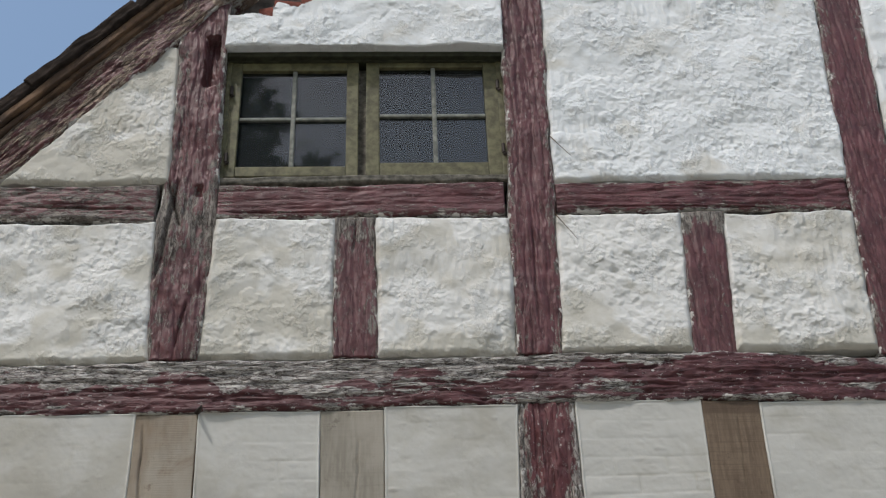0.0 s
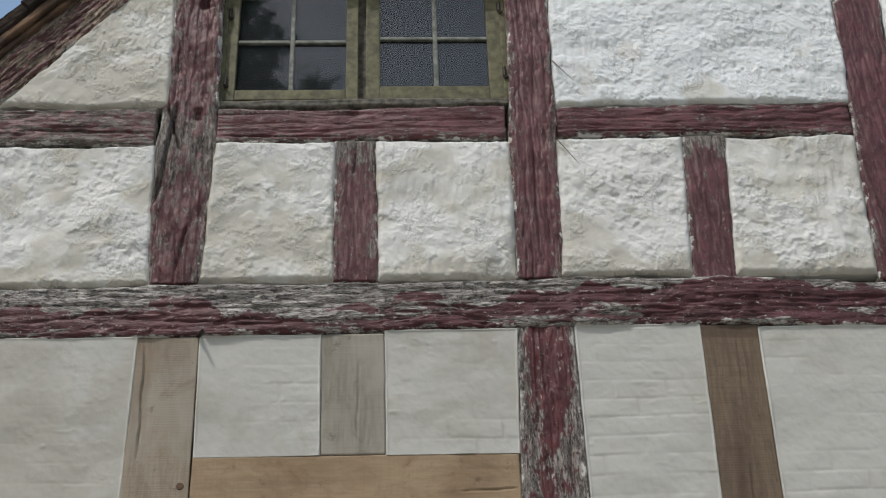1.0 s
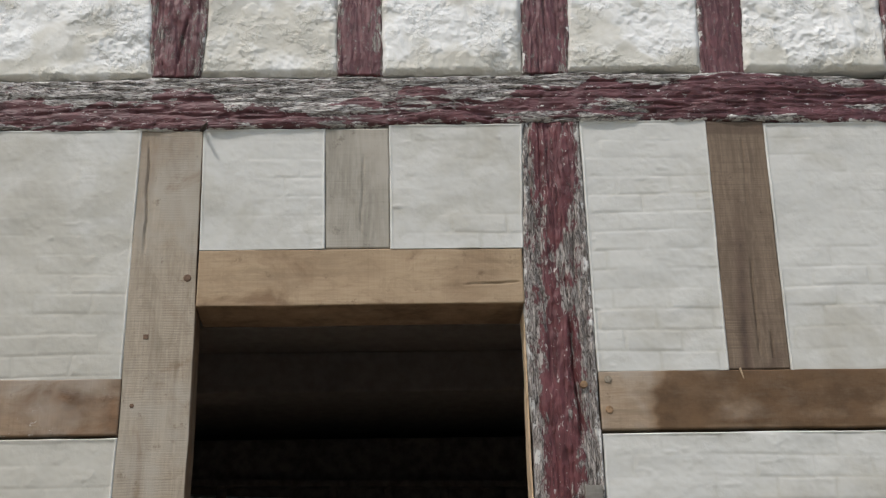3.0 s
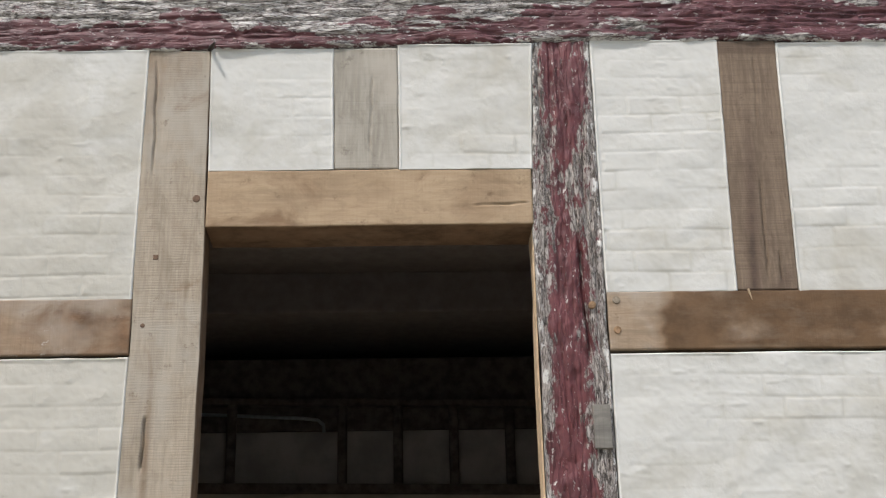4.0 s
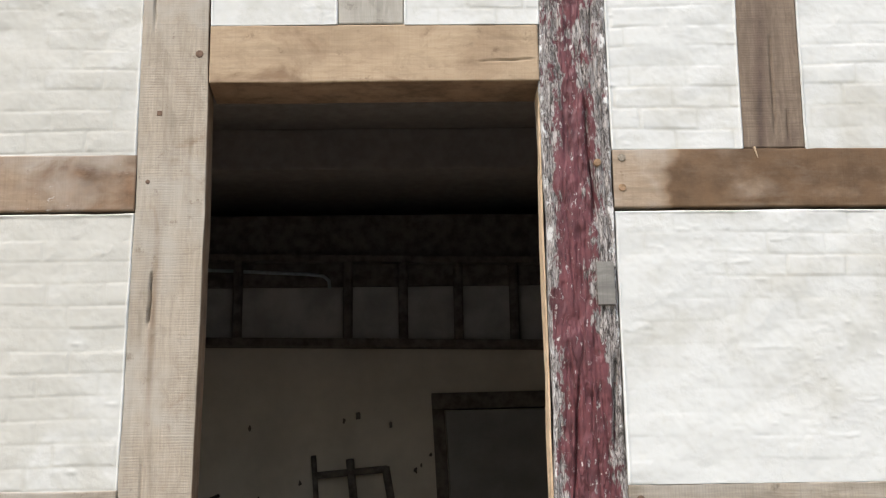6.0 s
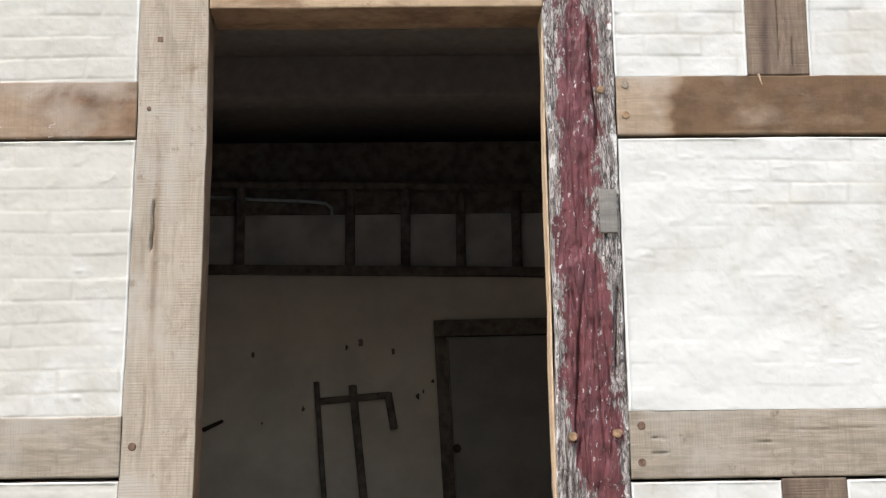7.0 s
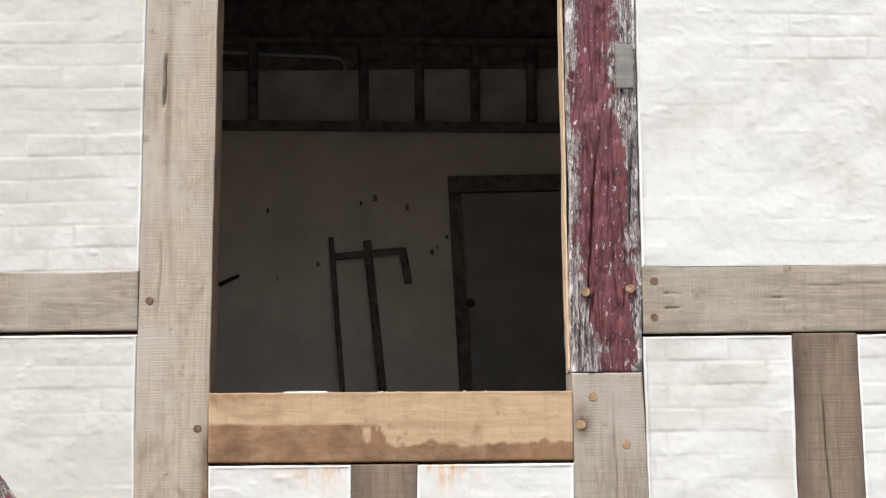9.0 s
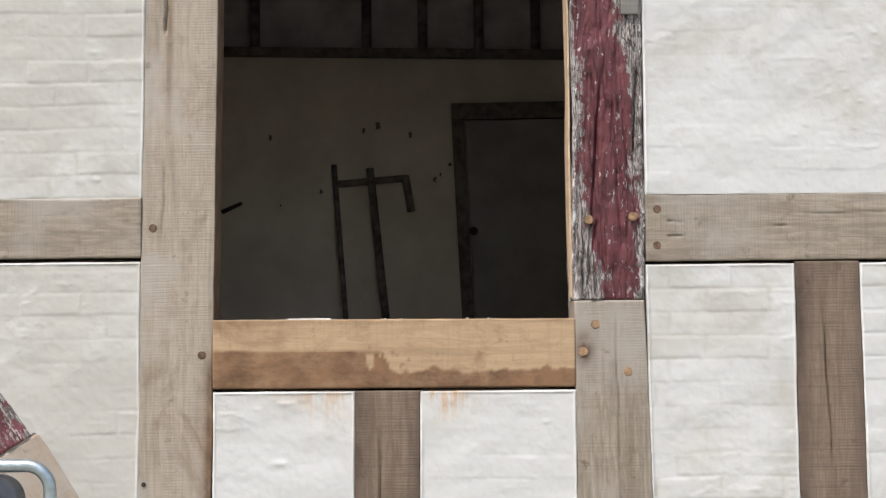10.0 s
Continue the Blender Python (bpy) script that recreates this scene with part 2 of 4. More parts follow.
M_LIME_NEW = lime_plaster("new_limewash", (0.495, 0.483, 0.45), (0.41, 0.388, 0.34), 0.42, 0.16)
M_LIME_OLD = lime_plaster("old_limewash", (0.75, 0.765, 0.77), (0.60, 0.58, 0.53), 0.26, 1.0)
M_LIME_GREY = lime_plaster("aged_limewash", (0.685, 0.675, 0.65), (0.54, 0.515, 0.455), 0.38, 1.0)
M_PEG = plain("peg_wood", (0.115, 0.07, 0.045), 0.85, vary=0.5, scale=60)
M_PEG_TAN = plain("tan_peg_wood", (0.25, 0.155, 0.085), 0.85, vary=0.4, scale=60)
# greyer than the inner limewash: shade near the ceiling put into the colour
M_WALL_SHADE = plain("wall_shade_grey", (0.42, 0.40, 0.375), 0.9, vary=0.2, scale=5)
M_PATCH = sawn_oak("patch_oak", (0.23, 0.212, 0.185), (0.16, 0.147, 0.128), (0.15, 0.12, 0.1), 0.72)
M_IRON = plain("rusty_iron", (0.05, 0.04, 0.035), 0.6, 0.5)
M_GALV = plain("galvanised_tube", (0.36, 0.40, 0.41), 0.38, 0.85, vary=0.15, scale=40, bump=0.05)
M_RUBBER = plain("dark_plastic", (0.05, 0.055, 0.065), 0.45, vary=0.2)
M_OLIVE = plain("olive_paint", (0.112, 0.103, 0.053), 0.6, vary=0.4, scale=24, bump=0.8)
# darker copy of the olive paint, with the shade under the window head in it
M_OLIVE_SHADE = plain("shaded_olive_paint", (0.034, 0.036, 0.021), 0.7, vary=0.4, scale=30, bump=0.5)
M_SILLWOOD = plain("weathered_window_wood", (0.115, 0.105, 0.085), 0.8, vary=0.6, scale=30, bump=0.9)
M_BAR = plain("glazing_bar_paint", (0.17, 0.175, 0.15), 0.6, vary=0.4, scale=40, bump=0.5)
M_DARKWOOD = plain("smoked_timber", (0.125, 0.107, 0.095), 0.85, vary=0.4)
M_INNER = plain("inner_limewash", (0.58, 0.525, 0.45), 0.95, vary=0.12, scale=3, bump=0.3)
M_CEIL = plain("ceiling_boards", (0.31, 0.275, 0.25), 0.85, vary=0.12)
M_DOOR = plain("old_door_paint", (0.25, 0.243, 0.235), 0.85, vary=0.15, scale=4)
M_FLOOR = plain("dusty_boards", (0.62, 0.51, 0.385), 0.9, vary=0.25, scale=6)
M_BOARD = sawn_oak("verge_oak", (0.27, 0.17, 0.105), (0.16, 0.098, 0.062), (0.04, 0.027, 0.021), 0.45)
M_TILE = plain("dark_tile", (0.032, 0.024, 0.02), 0.92, vary=0.5, scale=14, bump=0.6, spec=0.1)
M_GROUND = plain("gravel", (0.27, 0.25, 0.21), 0.95, vary=0.4, scale=40, bump=0.8)
M_BRICK = plain("old_brick", (0.19, 0.06, 0.042), 0.9, vary=0.35, scale=40, bump=0.7)
M_DUST = plain("lime_crumbs", (0.75, 0.72, 0.66), 0.95, vary=0.15)
M_LEAF = plain("leaf", (0.05, 0.09, 0.025), 0.6, vary=0.4, scale=2)
M_BARK = plain("bark", (0.10, 0.075, 0.055), 0.9, vary=0.4, scale=9)
gl = Mat("window_glass")
gl.b.inputs["Base Color"].default_value = (0.2, 0.22, 0.235, 1)
gl.b.inputs["Roughness"].default_value = 0.03
gl.b.inputs["Transmission Weight"].default_value = 0.93
gl.b.inputs["IOR"].default_value = 1.5
gl.put(gl.b.inputs["Normal"], gl.bump(gl.noise(gl.coords(), 6, 1), 0.08, 0.004))
M_GLASS = gl.m

# ---- mesh tools ----
rng = np.random.default_rng(7)
LATTICE = rng.random((256, 256))


def vnoise(x, y, seed=0):
    x, y = x + seed * 37.7, y + seed * 91.3
    xi, yi = np.floor(x).astype(int), np.floor(y).astype(int)
    fx, fy = x - xi, y - yi
    fx, fy = fx * fx * (3 - 2 * fx), fy * fy * (3 - 2 * fy)
    a, b = LATTICE[xi % 256, yi % 256], LATTICE[(xi + 1) % 256, yi % 256]
    c, d = LATTICE[xi % 256, (yi + 1) % 256], LATTICE[(xi + 1) % 256, (yi + 1) % 256]
    return (a + (b - a) * fx) * (1 - fy) + (c + (d - c) * fx) * fy - 0.5


def fbm(x, y, seed=0, octaves=4, gain=0.5):
    out, amp = 0.0, 1.0
    for k in range(octaves):
        out = out + amp * vnoise(x * 2 ** k, y * 2 ** k, seed + k * 3)
        amp *= gain
    return out


def mesh_from(name, verts, quads, extra=(), smooth=True, attrs=(), flat=None):
    me = bpy.data.meshes.new(name)
    faces = [tuple(q) for q in quads.tolist()] + [tuple(e) for e in extra]
    me.from_pydata(verts.tolist(), [], faces)
    if smooth:
        sm = np.ones(len(faces), dtype=bool)
        sm[len(quads):] = False
        if flat is not None:
            sm[:len(quads)] = ~flat
        me.polygons.foreach_set("use_smooth", sm)
    for key, values in attrs:
        me.attributes.new(key, "FLOAT", "POINT").data.foreach_set("value", np.asarray(values, dtype=np.float32).ravel())
    me.update()
    return me


def grid_quads(n, m, wrap=False):
    i, j = np.meshgrid(np.arange(n - 1), np.arange(m if wrap else m - 1), indexing="ij")
    k = (j + 1) % m
    return np.stack([i * m + j, (i + 1) * m + j, (i + 1) * m + k, i * m + k], -1).reshape(-1, 4)


def part(name, bm, material, parent, label=""):
    me = bpy.data.meshes.new(name)
    bm.to_mesh(me)
    bm.free()
    me.materials.append(material)
    ob = new(name, me)
    ob.parent = parent
    return tagged(ob, label)


def block(bm, x0, x1, y0, y1, z0, z1, bevel=0.0, m=None):
    made = bmesh.ops.create_cube(bm, size=1, matrix=(m or Matrix()) @ Matrix.Translation(((x0 + x1) / 2, (y0 + y1) / 2, (z0 + z1) / 2)) @ Matrix.Diagonal((x1 - x0, y1 - y0, z1 - z0, 1)))
    if bevel:
        edges = list({e for v in made["verts"] for e in v.link_edges})
        bmesh.ops.bevel(bm, geom=edges, offset=bevel, segments=2, affect="EDGES", profile=0.6)
    return bm


def cyl(bm, p, q, r, r2=None, n=14):
    p, q = Vector(p), Vector(q)
    m = Matrix.Translation((p + q) / 2) @ (q - p).to_track_quat("Z", "Y").to_matrix().to_4x4()
    bmesh.ops.create_cone(bm, cap_ends=True, segments=n, radius1=r, radius2=r if r2 is None else r2, depth=(q - p).length, matrix=m)
    return bm


def empty(name, at=(0, 0, 0)):
    ob = new(name)
    ob.location = at
    return ob


SEED = [0]
UPRIGHT = Matrix(((0, -1, 0, 0), (0, 0, -1, 0), (1, 0, 0, 0), (0, 0, 0, 1)))  # length up, width along the wall
LEVEL = Matrix(((1, 0, 0, 0), (0, 0, -1, 0), (0, 1, 0, 0), (0, 0, 0, 1)))  # length along the wall


def timber(name, parent, keys, material, upright=True, front=0.0, depth=0.16, rough=0.002, grooves=0.0, round_=0.004, wavy=0.002,
           cracks=(), wear=None, stain=None, label="", m=None, step=0.007, across=0.0036, edge_w=0.32, shaded_side=0.0, taper=0.0, slots=()):
    """A beam in the wall's plane. keys: (place along it, low side, high side). front: how far it stands out."""
    SEED[0] += 1
    s = SEED[0]
    ks = np.array(keys, dtype=float)
    u = np.linspace(ks[0, 0], ks[-1, 0], max(3, int((ks[-1, 0] - ks[0, 0]) / step)))
    lo, hi = np.interp(u, ks[:, 0], ks[:, 1]), np.interp(u, ks[:, 0], ks[:, 2])
    if upright and m is None:
        lo, hi = -hi, -lo
    w = float(np.mean(hi - lo))
    n = max(5, int(w / across))
    lo = lo + wavy * 2 * fbm(u * 5, u * 0 + 3.3, s, 4, 0.6)
    hi = hi + wavy * 2 * fbm(u * 5, u * 0 + 8.1, s, 4, 0.6)
    f = np.linspace(0, 1, n)
    f = 0.5 - 0.5 * np.cos(np.pi * f) * 0.25 - (0.5 - f) * 0.75
    uu, ff = np.meshgrid(u, f, indexing="ij")
    vv = lo[:, None] + (hi - lo)[:, None] * ff
    e = np.minimum(ff, 1 - ff) * w
    r = round_ * (1 + 0.8 * fbm(uu * 9, ff * 2, s + 5, 3))
    d = -r * (1 - np.sqrt(np.clip(1 - (1 - np.clip(e / np.maximum(r, 1e-4), 0, 1)) ** 2, 0, 1)))
    d = d + rough * 2 * fbm(uu * 4, vv * 9, s + 1, 4)
    if grooves:
        g = fbm(uu * 3.5 + 0.6 * fbm(uu * 4, vv * 14, s + 2, 2), vv * 55, s + 4, 4, 0.62)
        wu, wv2 = uu + 0.02 * fbm(uu * 10, vv * 14, s + 31, 2), vv + 0.012 * fbm(uu * 10, vv * 14, s + 33, 2)
        d = d + 0.55 * grooves * np.clip(fbm(wu * 15, wv2 * 30, s + 35, 4, 0.6) * 6, -0.5, 0.5)
        g2 = np.clip(fbm(uu * 2.2, vv * 30, s + 9, 3) - 0.12, 0, 1)
        d = d + grooves * (0.5 * g - 1.2 * g2 - 1.2 * np.clip(0.16 - np.abs(fbm(uu * 3, vv * 34, s + 7, 3)), 0, 1) / 0.16)
    for (cu0, cv0, cu1, cv1, cw, cd) in cracks:
        sgn = -1 if upright and m is None else 1
        q = np.clip((uu - cu0) / (cu1 - cu0), 0, 1)
        line = sgn * (cv0 + (cv1 - cv0) * q) + 0.006 * fbm(uu * 13, uu * 0 + cv0, s, 3)
        inside = ((uu - cu0) * (uu - cu1) < 0) * np.clip(np.minimum(q, 1 - q) * 6, 0, 1)
        d = d - cd * inside * np.exp(-((vv - line) / cw) ** 2)
    for (su0, sv0, su1, sv1, sd) in slots:
        sgn = -1 if upright and m is None else 1
        wob = 0.004 * fbm(uu * 25, vv * 25, s + 61, 2)
        rim_u = np.minimum(uu - su0, su1 - uu) + wob
        rim_v = np.minimum(sgn * vv - sv0, sv1 - sgn * vv) + wob
        d = d - sd * np.clip(np.minimum(rim_u, rim_v) / 0.003, 0, 1)
    depth_row = np.full((len(u), 1), -depth)
    X = np.concatenate([uu[:, :1], uu, uu[:, -1:]], 1)
    Y = np.concatenate([vv[:, :1] + taper, vv, vv[:, -1:] - taper], 1)
    Z = np.concatenate([depth_row, d + front, depth_row], 1)
    edge = np.clip(1 - e / (edge_w * w), 0, 1) ** 1.3
    edge = np.concatenate([np.ones((len(u), 1)), edge, np.ones((len(u), 1))], 1)
    wv = np.zeros_like(X) if wear is None else np.broadcast_to(wear(X, (Y - Y.min(1, keepdims=True)) / np.maximum(np.ptp(Y, axis=1)[:, None], 1e-6)), X.shape)
    sv = np.zeros_like(X) if stain is None else np.clip(np.broadcast_to(stain(X, (Y - Y.min(1, keepdims=True)) / np.maximum(np.ptp(Y, axis=1)[:, None], 1e-6)), X.shape), 0, 1)
    # one side face darkened: its shade goes into the colour through the stain values
    if shaded_side:
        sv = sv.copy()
        sv[:, :2] = shaded_side
    u0 = float(u[0])
    c0 = float((lo[0] + hi[0]) / 2)
    verts = np.stack([X - u0, Y - c0, Z], -1).reshape(-1, 3)
    cols = n + 2
    caps = [tuple(range(cols)), tuple(range((len(u) - 1) * cols, len(u) * cols))[::-1]]
    me = mesh_from(name, verts, grid_quads(len(u), cols, True), caps, flat=np.tile(np.isin(np.arange(cols), (0, n, n + 1)), len(u) - 1), attrs=(("edge", edge), ("wear", wv), ("stain", sv)))
    me.materials.append(material)
    ob = new(name, me)
    ob.parent = parent
    ob.matrix_local = (m or (UPRIGHT if upright else LEVEL)) @ Matrix.Translation((u0, c0, 0))
    return tagged(ob, label)


def panel(name, parent, keys, material, front=0.0, old=False, label="", step=0.0045, bricks=0.4, wear=None, stain=None, hole=None, edge_r=0.019):
    """A plastered infill between timbers. keys: (height, low x, high x)."""
    SEED[0] += 1
    s = SEED[0]
    ks = np.array(keys, dtype=float)
    fine_edge = np.array([0.0, 0.0013, 0.0026, 0.004, 0.0055, 0.0075, 0.010, 0.013])

    def spread(size):
        mid = np.linspace(0.0165, size - 0.0165, max(3, int((size - 0.033) / step)))
        return np.concatenate([fine_edge, mid, size - fine_edge[::-1]])

    if not old:
        ks[0, 0] -= 0.004
    z = ks[0, 0] + spread(ks[-1, 0] - ks[0, 0])
    lo, hi = np.interp(z, ks[:, 0], ks[:, 1]), np.interp(z, ks[:, 0], ks[:, 2])
    w = float(np.max(hi - lo))
    edge_wave = 0.006 if old else 0.0015
    lap = 0.011 if old else 0.0035
    lo = lo - lap + edge_wave * fbm(z * 9, z * 0, s, 4)
    hi = hi + lap + edge_wave * fbm(z * 9, z * 0 + 5, s, 4)
    zz, ff = np.meshgrid(z, spread(w) / w, indexing="ij")
    xx = lo[:, None] + (hi - lo)[:, None] * ff
    zz = zz + (1 - np.clip(np.minimum(zz - z[0], z[-1] - zz) / 0.03, 0, 1)) * edge_wave * fbm(xx * 9, zz * 0.5, s + 3, 4)
    e = np.minimum(np.minimum(xx - lo[:, None], hi[:, None] - xx), np.minimum(zz - z[0], z[-1] - zz))
    e = np.clip(e, 0, 1)
    open_e = np.clip(np.minimum(np.minimum(xx - lo[:, None], hi[:, None] - xx), z[-1] - zz), 0, 1)
    crust = np.zeros_like(xx)
    spots = np.random.default_rng(s)
    if old:
        r = edge_r * (1 + 0.8 * fbm(xx * 7, zz * 7, s + 2, 3))
        d = -1.05 * edge_r * np.clip(1 - e / r, 0, 1) ** 2
        crust = np.clip(0.5 + 2.6 * fbm(xx * 4.5, zz * 5.5, s + 9, 4, 0.6), 0, 1)
        d = d + 0.018 * fbm(xx * 4.5, zz * 5.5, s + 4, 3)
        wx, wz = xx + 0.02 * fbm(xx * 9, zz * 9, s + 21, 2), zz + 0.02 * fbm(xx * 9, zz * 9, s + 23, 2)
        bill = sum(0.62 ** k * np.abs(vnoise(wx * 12 * 2 ** k, wz * 13 * 2 ** k, s + 6 + k)) for k in range(5))
        d = d + (0.0007 + 0.0012 * crust) * (bill - 0.4) + (0.001 + 0.0022 * crust) * fbm(xx * 28, zz * 26, s + 49, 3, 0.6) + (0.0005 + 0.0034 * crust) * fbm(xx * 55, zz * 58, s + 10, 3, 0.7) + 0.006 * fbm(xx * 11, zz * 10, s + 47, 3, 0.55)
        flakes = np.clip(fbm(wx * 17, wz * 17, s + 17, 5, 0.62) * 5, -0.5, 0.5) * np.clip(0.25 + fbm(xx * 5, zz * 5, s + 19, 3) * 3, 0, 1)
        scrape = fbm(xx * 70, zz * 16, s + 43, 3, 0.6) * np.clip(0.2 + 2.5 * fbm(xx * 4, zz * 4, s + 45, 3), 0, 1)
        d = d + 0.0046 * flakes + 0.004 * scrape
    else:
        r = 0.0035
        d = -0.003 * np.clip(1 - open_e / r, 0, 1) ** 2 + 0.0028 * np.exp(-((open_e - 0.005) / 0.003) ** 2) * np.clip(0.9 + 1.5 * fbm(xx * 6, zz * 6, s + 30, 2), 0, 1)
        course, length = 0.066, 0.175
        cz = (zz + 0.012 * fbm(xx * 2.5, zz * 3, s + 1, 3)) / course
        row = np.floor(cz)
        cx = (xx + 0.010 * fbm(xx * 4, zz * 9, s + 2, 2)) / length + np.where(row % 2 == 0, 0.0, 0.5) + 0.3 * LATTICE[row.astype(int) % 256, 7]
        tz = np.minimum(cz - row, 1 - (cz - row)) * course
        tx = np.minimum(cx - np.floor(cx), 1 - (cx - np.floor(cx))) * length
        each = LATTICE[row.astype(int) % 256, np.floor(cx).astype(int) % 256] - 0.5
        cover = np.clip(bricks + 0.15 + 1.3 * fbm(xx * 4, zz * 4.5, s + 5, 4, 0.6), 0.06, 1.0)
        soft = np.clip(np.minimum(tz, tx * 0.8) / 0.007, 0, 1)
        d = d + 0.62 * cover * (0.0021 * (soft * soft * (3 - 2 * soft) - 1) + 0.0040 * each * soft)
        d = d + 0.008 * fbm(xx * 3.5, zz * 5, s + 4, 3) + 0.0022 * fbm(xx * 15, zz * 19, s + 6, 3)
        ledge = np.clip(fbm(xx * 19 + 3 * fbm(xx * 5, zz * 5, s + 40, 2), zz * 55, s + 8, 3, 0.6) - 0.27, 0, 1) * np.clip(0.1 + 2.5 * fbm(xx * 4, zz * 4, s + 12, 2), 0, 1)
        for _ in range(int(2 + 4 * w * (z[-1] - z[0]))):
            px, pz, pr = spots.uniform(lo[0], hi[0]), spots.uniform(z[0], z[-1]), spots.uniform(0.003, 0.007)
            d = d + 0.5 * pr * np.exp(-(((xx - px) / (pr * spots.uniform(1, 3))) ** 2 + ((zz - pz) / pr) ** 2))
        d = d + 0.0046 * ledge + 0.0011 * fbm(xx * 60, zz * 60, s + 16, 2)
    wv = (0.55 - 0.9 * crust if old else 0.25 * cover * each + 0.3 * cover * (1 - soft) + 0.85 * fbm(xx * 2.2, zz * 2.6, s + 50, 3)) + (0 if wear is None else wear(xx, zz))
    bead = np.zeros_like(xx) if old else np.exp(-((open_e - 0.0035) / 0.0032) ** 2) * np.clip(0.62 + 1.6 * fbm(xx * 5, zz * 5, s + 33, 3), 0, 1)
    st = np.zeros_like(xx) if stain is None else stain(xx, zz)
    rim = lambda a: np.pad(a, 1, mode="edge")
    D = np.pad(d + front, 1, constant_values=-0.05)
    X, Z = rim(xx), rim(zz)
    x0, z0 = float(lo[0]), float(z[0])
    verts = np.stack([X - x0, -D, Z - z0], -1).reshape(-1, 3)
    q = grid_quads(X.shape[0], X.shape[1])[:, ::-1]
    border = np.zeros((X.shape[0] - 1, X.shape[1] - 1), dtype=bool)
    border[[0, -1]] = True
    border[:, [0, -1]] = True
    border = border.ravel()
    if hole is not None:
        gone = np.pad(hole(xx, zz), 1).ravel()
        kept = ~np.any(gone[q] > 0.5, axis=1)
        q, border = q[kept], border[kept]
    me = mesh_from(name, verts, q, flat=border, attrs=(("wear", rim(wv)), ("stain", rim(st)), ("rim", rim(bead))))
    me.materials.append(material)
    ob = new(name, me)
    ob.parent = parent
    ob.location = (x0, 0, z0)
    return tagged(ob, label)


# ---- ground ----
bm = bmesh.new()
bmesh.ops.create_grid(bm, x_segments=40, y_segments=40, size=600)
g = part("ground", bm, M_GROUND, None, "pale gravel yard in front of the house")
tagged(g, category="ground", kind="structure")

# ---- the timber-framed gable wall ----
# where the red paint still holds on the old column (height, from, to, as parts of its width) and on the girt (place, upper limit)
COLUMN_PAINT = np.array([(1.69, 0.42, 0.80), (1.83, 0.30, 0.84), (1.97, 0.13, 0.90), (2.11, 0.14, 0.73), (2.25, 0.19, 0.79), (2.37, 0.10, 0.71), (2.49, 0.07, 0.64), (2.63, 0.11, 0.63), (2.77, 0.15, 0.67),
                         (2.95, 0.15, 0.75), (3.14, 0.28, 0.58), (3.285, 0.37, 0.50), (3.35, 0.41, 0.44), (3.48, 0.32, 0.70), (3.59, 0.23, 0.85), (3.72, 0.13, 0.83), (3.82, 0.05, 0.90)])
GIRT_PAINT = np.array([(-1.3, 0.60), (-0.9, 0.48), (-0.68, 0.78), (-0.5, 0.45), (-0.25, 0.40), (-0.05, 0.50), (0.03, 0.85), (0.2, 0.62), (0.35, 0.55), (0.45, 0.85), (0.6, 0.6), (0.8, 0.8), (1.1, 0.92), (1.8, 0.86)])


def column_wear(u, f):
    x = 1 - f + 0.16 * fbm(u * 7, f * 3, 71, 4, 0.6)
    lo, hi = (np.interp(u, COLUMN_PAINT[:, 0], COLUMN_PAINT[:, k]) for k in (1, 2))
    out = np.maximum(lo - x, x - hi)
    return np.clip(out / 0.15, -1, 1) * np.interp(u, (2.85, 3.25), (0.62, 0.42)) + 0.06


def spot(u, f, u0, f0, du, df):
    return np.exp(-((u - u0) / du) ** 2 - ((f - f0) / df) ** 2)


def rail_stain(u, f):
    blots = 0.92 + 0.35 * fbm(u * 6, f * 2, 8, 5, 0.6) + 0.7 * spot(u, f, 1.17, 0.75, 0.1, 0.4) + 0.45 * spot(u, f, 0.84, 0.5, 0.09, 0.25) + 0.4 * spot(u, f, 1.36, 0.6, 0.08, 0.3)
    blots = blots - 0.35 * spot(u, f, 1.0, 0.3, 0.1, 0.25) - 0.3 * spot(u, f, 1.47, 0.35, 0.08, 0.2) + 0.3 * spot(u, f, 1.2, 0.1, 0.6, 0.05)
    return np.clip((u - 0.725 - 0.07 * fbm(f * 3, u * 9 + 2, 6, 3)) / 0.06, 0, 1) * blots


def girt_wear(u, f):
    top = np.interp(u, GIRT_PAINT[:, 0], GIRT_PAINT[:, 1]) + 0.35 * fbm(u * 6, f * 2, 73, 4, 0.6)
    patches = np.clip(np.interp(u, (-1.3, 0.8), (0.95, 0.65)) * 4 * (fbm(u * 3.5, f * 5, 75, 4, 0.6) - 0.06), 0, 0.9)
    return np.clip((f - top) / 0.1, -0.75, 0.75) + patches + 0.7 * np.clip((0.1 - f) * 9, 0, 1) + 0.5 * np.clip((f - 0.9) * 10, 0, 1)


gable = tagged(empty("wall_gable"), "half-timbered gable wall with whitewashed infill and red timbers", "wall", kind="structure")
LEFT, RIGHT = -2.15, 4.7

